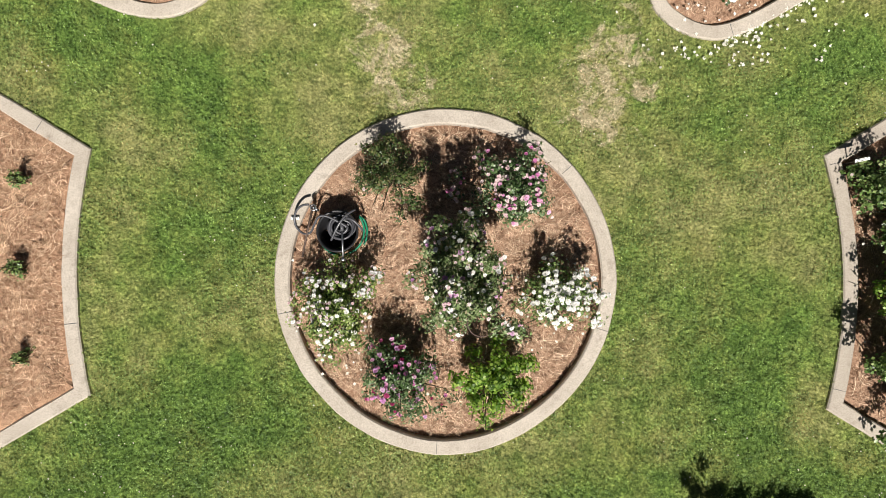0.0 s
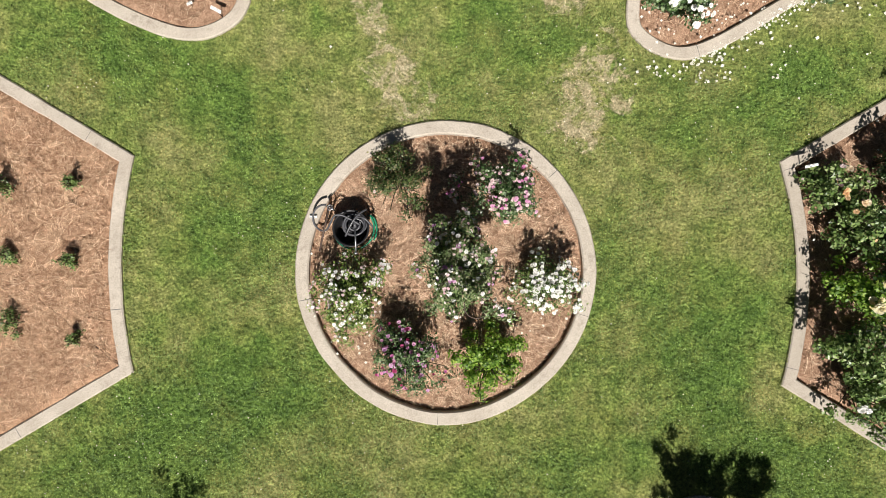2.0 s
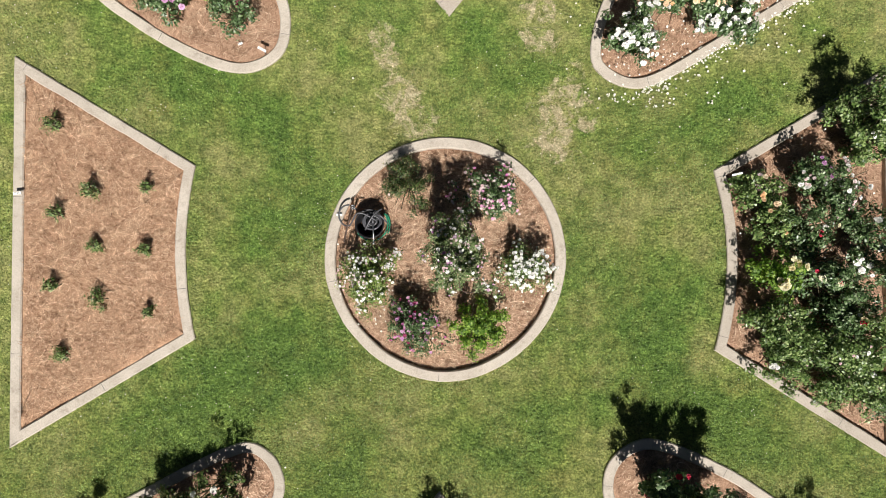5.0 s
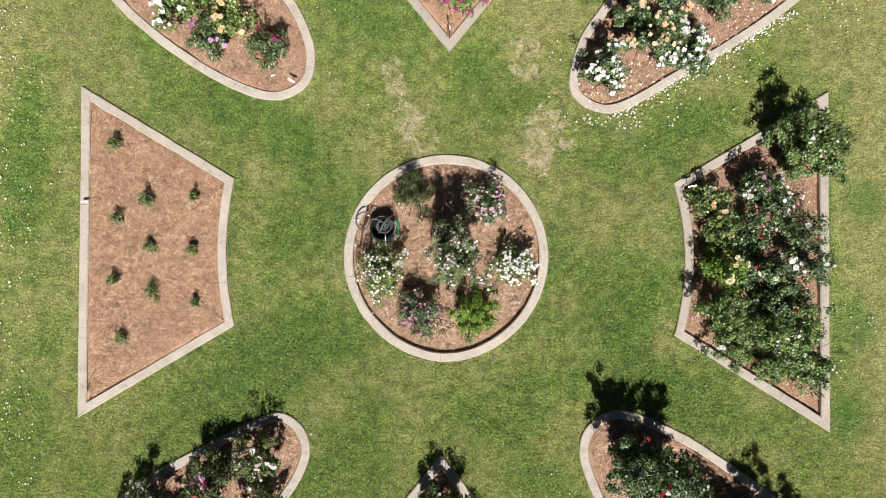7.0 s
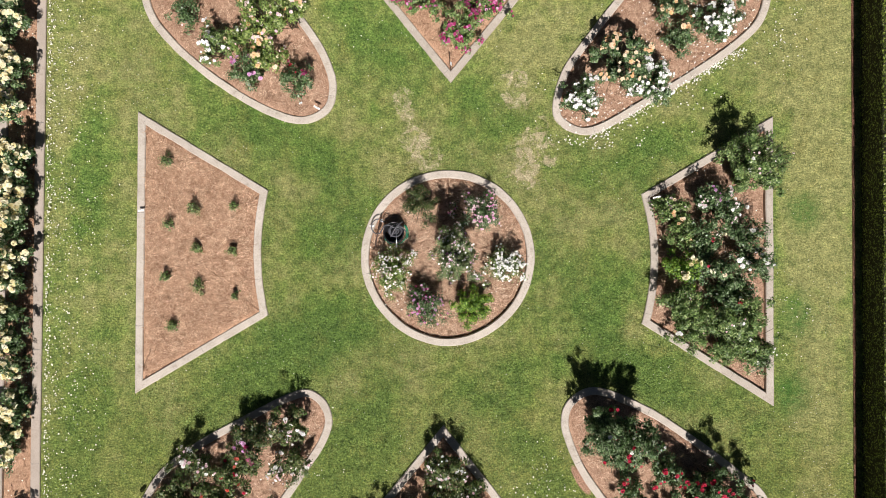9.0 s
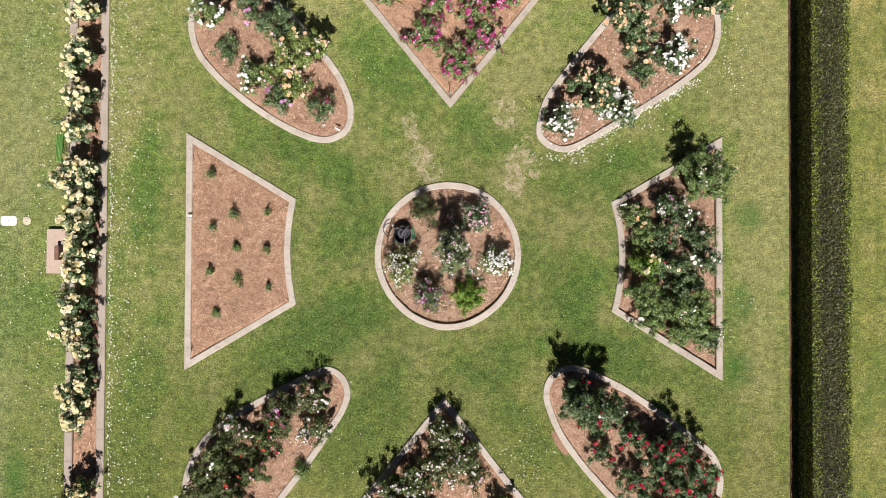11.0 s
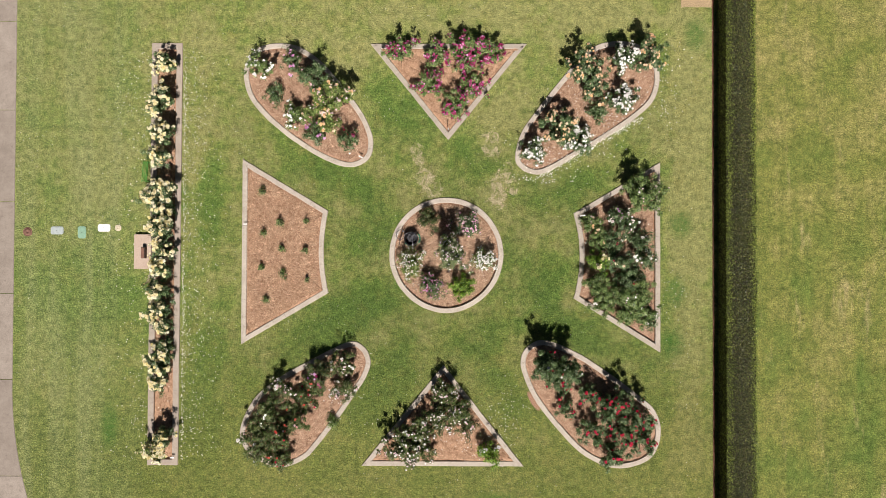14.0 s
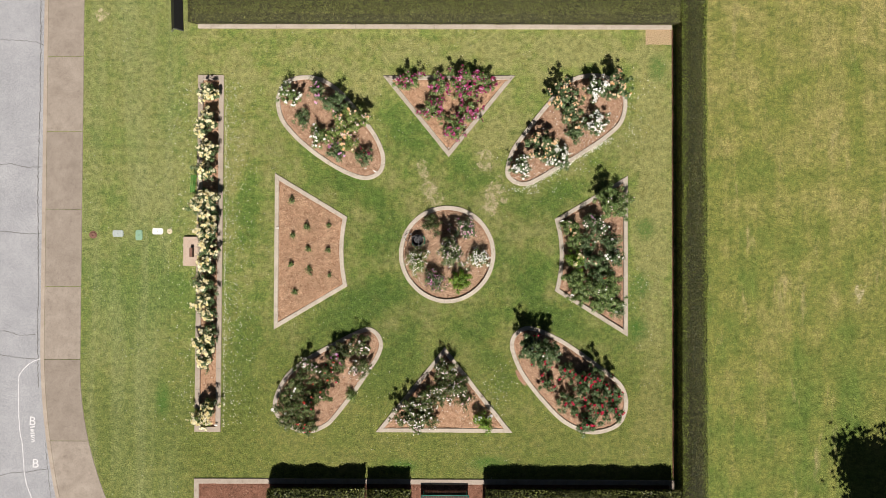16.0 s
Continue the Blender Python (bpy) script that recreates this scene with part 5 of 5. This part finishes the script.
# ---- utility covers, plinth and small things west of the long bed ----
def rounded_slab(w, d, r, z0, z1):
    """A flat slab with rounded corners and a softened top edge."""
    ring = []
    for k in range(24):
        a = 2 * math.pi * (k + 0.5) / 24
        ring.append((math.copysign(w / 2 - r, math.cos(a)) + r * math.cos(a), math.copysign(d / 2 - r, math.sin(a)) + r * math.sin(a)))
    v = [(px * s, py * s, z) for s, z in ((1.0, z0), (1.0, z1 - 0.005), (0.975, z1)) for px, py in ring]
    f = [(j * 24 + k, j * 24 + (k + 1) % 24, (j + 1) * 24 + (k + 1) % 24, (j + 1) * 24 + k) for j in range(2) for k in range(24)]
    return v, f + [tuple(range(48, 72))]


def cover(x, y, w, d, material, label, round_=False, turn=0):
    c = root("utility_cover", pose(x, y, 0, 0, 0, turn), label, "utility cover", "utility covers in the lawn")
    if round_:
        child("frame", mesh_of("frame", *lathe([(w / 2, -0.05), (w / 2, 0.012), (w / 2 - 0.02, 0.016), (w / 2 - 0.03, 0.006)], 28, True), material, True), c)
        child("lid", mesh_of("lid", *lathe([(w / 2 - 0.032, -0.02), (w / 2 - 0.034, 0.012), (0.03, 0.015), (0.028, 0.008)], 28, True), material, True), c)
    else:
        child("frame", mesh_of("frame", *rounded_slab(w, d, 0.075, -0.05, 0.012), material), c)
        lid = child("lid", mesh_of("lid", *rounded_slab(w - 0.05, d - 0.05, 0.055, 0.0, 0.020), material), c)
        child("lifting_slot", mesh_of("lifting_slot", *block(-0.018, 0.018, -0.005, 0.005, 0.019, 0.0215, 0), BLACK_PAINT), lid)
    return c


cover(-13.63, 0.70, 0.30, 0.30, COVER_IRON, "round rusty iron access cover in the lawn", True)
cover(-12.67, 0.75, 0.42, 0.26, COVER_BLUE, "grey-blue plastic meter box cover in the lawn")
cover(-11.86, 0.69, 0.27, 0.40, COVER_GREEN, "pale green plastic valve box cover in the lawn")
cover(-11.14, 0.84, 0.41, 0.25, COVER_WHITE, "white utility box cover in the lawn")
cover(-10.68, 0.84, 0.21, 0.21, COVER_TAN, "small round tan cap in the lawn", True)

plinth = root("memorial_plinth", pose(-9.83, 0.07, 0), "low pink stone plinth with a small bronze plaque", "plinth")
child("slab", mesh_of("slab", *block(-0.28, 0.28, -0.56, 0.56, -0.03, 0.10, 0.012), SLAB), plinth)
child("plaque_block", mesh_of("plaque_block", *block(0.02, 0.14, -0.22, 0.14, 0.10, 0.26, 0.012), RUSTY), plinth, "brown metal plaque block")
child("plaque_face", mesh_of("plaque_face", *block(0.032, 0.128, -0.205, 0.125, 0.261, 0.267, 0.002), COVER_IRON), plinth, "weathered brown top plate")

support = root("plant_support", pose(-9.50, 2.62, -0.02, 0, -22, -4), "green slatted metal plant support leaning by the yellow roses", "plant support")
for x in (-0.10, 0.10):
    child("upright", mesh_of("upright", *block(x - 0.012, x + 0.012, -0.34, 0.34, 0.40, 0.42, 0.004), GREEN_PAINT), support)
for x in (-0.05, 0.0, 0.05):
    child("slat", mesh_of("slat", *block(x - 0.009, x + 0.009, -0.32, 0.32, 0.40, 0.415, 0.003), GREEN_PAINT), support)
for x in (-0.10, 0.10):
    for y in (-0.30, 0.30):
        child("leg", mesh_of("leg", *tube([(x, y, 0.41), (x + 0.16, y, 0.06 if x < 0 else -0.04)], 0.010, 6), GREEN_PAINT), support)

board = root("sign_board", pose(-10.46, 9.35, 0, 0, 0, 2), "black folding A-frame sign board standing on the lawn", "sign board")
for side in (-1, 1):
    panel = child("panel", mesh_of("panel", *block(-0.34, 0.0, -0.75, 0.75, -0.012, 0.012, 0.004), BLACK_PAINT), board, at=pose(0, 0, 0.30, 0, 0, 90 - 90 * side) @ pose(0, 0, 0, 0, -50, 0))
    child("edge_rail", mesh_of("edge_rail", *block(-0.35, 0.0, -0.775 * side - 0.02, -0.775 * side + 0.02, -0.02, 0.02, 0.004), STEEL), panel, "bare metal edge rail")


# ---- the tree south-east of the hedge, whose shade falls on the field ----
def tree(x, y, label, seed, height=6.2, spread=2.8):
    rng = np.random.default_rng(seed)
    t = root("tree", pose(x, y, 0), label, "tree")
    trunk = [np.array((0.04 * math.sin(k), 0.05 * math.cos(1.7 * k), -0.1 + 0.42 * k)) for k in range(8)]
    child("trunk", mesh_of("trunk", *tube(trunk, np.linspace(0.19, 0.10, 8), 12), BARK, True), t)
    ends = []
    for k in range(16):
        a = 2.4 * k + rng.uniform(-0.3, 0.3)
        start = trunk[3 + k % 5]
        reach = spread * rng.uniform(0.55, 1.0)
        tip = np.array((reach * math.cos(a), reach * math.sin(a), 2.6 + (height - 2.6) * rng.uniform(0.15, 1.0)))
        mid = (start + tip) / 2 + np.array((0, 0, 0.35))
        line = [start * (1 - s) ** 2 + 2 * mid * s * (1 - s) + tip * s * s for s in np.linspace(0, 1, 6)]
        child("limb", mesh_of("limb", *tube(line, np.linspace(0.06, 0.012, 6), 7), BARK, True), t)
        ends += [line[3], line[4], line[5]]
    ends = np.asarray(ends)
    n = 32000
    c = ends[rng.integers(0, len(ends), n)] + rng.normal(0, 0.36, (n, 3))
    ln = rng.uniform(0.15, 0.24, n)
    child("crown", leaves("crown", c, np.array((0, 0, 1.0)) + rng.normal(0, 0.6, (n, 3)), ln, ln * 0.6, rng, LEAF_MID), t)


tree(17.6, -13.8, "broad leafy shade tree standing on the field", 61)


# ---- fallen petals, clover heads ----
def scatter(name, pts, z, size, material, label, category, seed):
    """Small curled petals lying on the ground."""
    rng = np.random.default_rng(seed)
    n = len(pts)
    c = np.c_[pts, np.broadcast_to(z, n) + rng.uniform(0.004, 0.016, n)]
    ln = rng.uniform(0.6, 1.25, n) * size
    ob = new(name, leaves(name, c, np.array((0, 0, 1.0)) + rng.normal(0, 0.25, (n, 3)), ln, ln * 0.85, rng, material, 0.5))
    return tagged(ob, label, category, kind="stuff")


def along(a, b, n, spread, rng, skew=0.0):
    t = rng.random(n)[:, None]
    a, b = np.array(a), np.array(b)
    d = (b - a) / np.linalg.norm(b - a)
    s = np.array((-d[1], d[0]))
    off = np.abs(rng.normal(0, spread, n))[:, None] * (1 if skew >= 0 else -1)
    return a + (b - a) * t + s * (off + skew * 0.02)


rng = np.random.default_rng(77)
pts = np.vstack([along((3.0, 2.62), (6.3, 4.55), 330, 0.08, rng, -1), along((2.9, 2.62), (5.6, 4.05), 60, 0.35, rng, -1), rng.normal((2.9, 2.5), (0.45, 0.12), (45, 2)), rng.normal((6.9, 5.6), (0.45, 0.8), (90, 2)), rng.normal((2.2, 3.2), (0.4, 0.5), (18, 2))])
scatter("fallen_petals", pts, 0.03, 0.040, PETAL_WHITE, "fallen white rose petals on the lawn by the kerb", "fallen petals", 1)
pts = np.vstack([along((-8.58, 6.7), (-8.58, -6.7), 360, 0.05, rng, 1), along((-8.6, 6.6), (-8.6, -6.6), 650, 0.6, rng, 1), along((-9.66, -6.6), (-9.66, 6.6), 300, 0.6, rng, 1)])
scatter("fallen_petals", pts, 0.03, 0.035, PETAL_WHITE, "fallen pale yellow petals along the long bed", "fallen petals", 2)
pts = np.vstack([rng.normal((1.9, -5.4), (0.35, 0.6), (110, 2)), rng.normal((-2.3, 4.5), (0.5, 0.9), (18, 2)), rng.normal((-2.6, -4.6), (0.4, 0.9), (40, 2)), rng.normal((7.3, -1.5), (0.3, 0.8), (30, 2))])
scatter("fallen_petals", pts, 0.02, 0.032, PETAL_WHITE, "a few white petals scattered over the lawn", "fallen petals", 3)
for key, mean, dev, n in (("northeast", (5.2, 4.9), (0.7, 0.5), 260), ("northeast", (3.2, 3.3), (0.5, 0.3), 160), ("ring", (1.25, -0.25), (0.3, 0.25), 70), ("ring", (-1.1, -0.6), (0.3, 0.3), 50), ("south", (0.6, -6.0), (0.7, 0.4), 110), ("southwest", (-3.4, -4.6), (0.4, 0.4), 60), ("row", (-9.1, 0.0), (0.3, 3.5), 300), ("east", (5.6, 0.5), (0.7, 0.8), 90)):
    p = rng.normal(mean, dev, (n, 2))
    p = p[inside(np.asarray(INNER[key]), p)]
    scatter("fallen_petals", p, 0.075, 0.034, PETAL_WHITE, "fallen pale petals lying on the mulch", "fallen petals", 10 + n)


def free_lawn(p):
    """Which points lie on open lawn."""
    ok = (np.array([walk_x(y) for y in p[:, 1]]) + 0.02 < p[:, 0])
    ok &= ~((p[:, 0] > 8.63) & (p[:, 0] < 9.66)) & ~((p[:, 1] > 8.67) & (p[:, 0] > -9.8) & (p[:, 0] < 9.66))
    for line in BEDS.values():
        line = np.asarray(line)
        lo, hi = line.min(axis=0), line.max(axis=0)
        near = np.where(ok & (p[:, 0] > lo[0]) & (p[:, 0] < hi[0]) & (p[:, 1] > lo[1]) & (p[:, 1] < hi[1]))[0]
        ok[near[inside(line, p[near])]] = False
    for x, y, w, d in ((-13.63, 0.70, 0.3, 0.3), (-12.67, 0.75, 0.42, 0.26), (-11.86, 0.69, 0.27, 0.4), (-11.14, 0.84, 0.41, 0.25), (-10.68, 0.84, 0.21, 0.21), (-9.83, 0.07, 0.56, 1.12)):
        ok &= ~((np.abs(p[:, 0] - x) < w / 2) & (np.abs(p[:, 1] - y) < d / 2))
    return p[ok]


p = free_lawn(rng.uniform((-14, -9.5), (9, 9.5), (9000, 2)))
clump = np.array([wave(x, y, 0.7, 50.0) for x, y in p])
p = p[clump + rng.normal(0, 0.25, len(p)) > 0.28]
n = len(p)
s = rng.uniform(0.006, 0.012, n)[:, None]
ctr = np.c_[p, rng.uniform(0.03, 0.05, n)]
v = np.stack([ctr + s * np.array(d) for d in ((1, 0, 0), (0, 1, 0), (-1, 0, 0), (0, -1, 0), (0, 0, 0.9), (0, 0, -1.2))], 1)
tagged(new("clover_heads", soup("clover_heads", v.reshape(-1, 3), n, 6, [(0, 1, 4), (1, 2, 4), (2, 3, 4), (3, 0, 4), (1, 0, 5), (2, 1, 5), (3, 2, 5), (0, 3, 5)], PETAL_WHITE)),
       "small white clover heads standing in the lawn", "clover", kind="stuff")


# ---- grass ----
def lattice(x, y, scale, seed):
    """Smooth noise from 0 to 1 over whole arrays of points."""
    table = np.random.default_rng(seed).random((256, 256))
    gx, gy = x * scale + 1000.0, y * scale + 1000.0
    ix, iy = np.floor(gx).astype(int), np.floor(gy).astype(int)
    fx, fy = gx - ix, gy - iy
    fx, fy = fx * fx * (3 - 2 * fx), fy * fy * (3 - 2 * fy)
    at = lambda i, j: table[(ix + i) % 256, (iy + j) % 256]
    return (at(0, 0) * (1 - fx) + at(1, 0) * fx) * (1 - fy) + (at(0, 1) * (1 - fx) + at(1, 1) * fx) * fy


def tuft_height(p):
    """Tufts a hand's width apart with hollows between them."""
    return np.clip(0.60 * lattice(p[:, 0], p[:, 1], 21.0, 3) + 0.40 * lattice(p[:, 0], p[:, 1], 9.0, 4), 0, 1) ** 1.4


def lawn_points(n, seed):
    rng = np.random.default_rng(seed)
    p = rng.uniform((-14.2, -10.2), (18.0, 10.2), (n, 2))
    q = np.maximum(np.abs(p[:, 0]) / 8.2, np.abs(p[:, 1]) / 5.4)
    p = p[rng.random(n) < np.clip(1.35 - q, 0.17, 1.0) * np.where(p[:, 0] > 9.6, 0.7, 1.0)]
    return free_lawn(p), rng


p, rng = lawn_points(2600000, 91)
n = len(p)
a = rng.uniform(0, 2 * math.pi, n)
rise = tuft_height(p)
ln, w = rng.uniform(0.006, 0.026, n), rng.uniform(0.0022, 0.0042, n)
d = np.c_[np.cos(a), np.sin(a)]
v = np.zeros((n, 3, 3))
v[:, 0, :2] = p + np.c_[-d[:, 1], d[:, 0]] * w[:, None]
v[:, 1, :2] = p - np.c_[-d[:, 1], d[:, 0]] * w[:, None]
v[:, 0, 2] = v[:, 1, 2] = rng.uniform(0.0, 0.010, n) + 0.022 * rise
v[:, 2, :2] = p + d * ln[:, None]
v[:, 2, 2] = rng.uniform(0.012, 0.030, n) + 0.050 * rise
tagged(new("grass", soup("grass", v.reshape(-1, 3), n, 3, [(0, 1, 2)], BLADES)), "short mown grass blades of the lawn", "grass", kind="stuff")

p, rng = lawn_points(1550000, 92)
patch = 1.1 * (lattice(p[:, 0], p[:, 1], 0.9, 5) - 0.5) + 0.8 * (lattice(p[:, 0], p[:, 1], 2.6, 6) - 0.5) - 0.04 * p[:, 1]
for zones, sign in ((LUSH, 1.0), (THIN, -1.0)):
    for cx, cy, rx, ry, turn, gain in zones:
        co, si = math.cos(radians(turn)), math.sin(radians(turn))
        u, w = (p[:, 0] - cx) * co + (p[:, 1] - cy) * si, (p[:, 1] - cy) * co - (p[:, 0] - cx) * si
        patch = patch + sign * gain * np.exp(-(u / rx) ** 2 - (w / ry) ** 2)
p = p[rng.random(len(p)) < np.clip(0.36 + 1.2 * patch, 0.04, 1.0)]
n = len(p)
ln = rng.uniform(0.012, 0.023, n)
nrm = np.array((0, 0, 1.0)) + rng.normal(0, 0.45, (n, 3))
nn = unit(nrm)
t1 = unit(np.cross(nn, rng.normal(size=(n, 3))))
t2 = np.cross(nn, t1)
c = np.c_[p, rng.uniform(0.008, 0.024, n) + 0.045 * tuft_height(p)]
v = np.stack([c + t1 * ln[:, None] * 0.5, c + t2 * ln[:, None] * 0.5, c - t1 * ln[:, None] * 0.5, c - t2 * ln[:, None] * 0.5], 1)
tagged(new("clover_leaves", soup("clover_leaves", v.reshape(-1, 3), n, 4, [(0, 1, 2, 3)], CLOVER)), "low clover leaves growing through the lawn", "clover", kind="stuff")
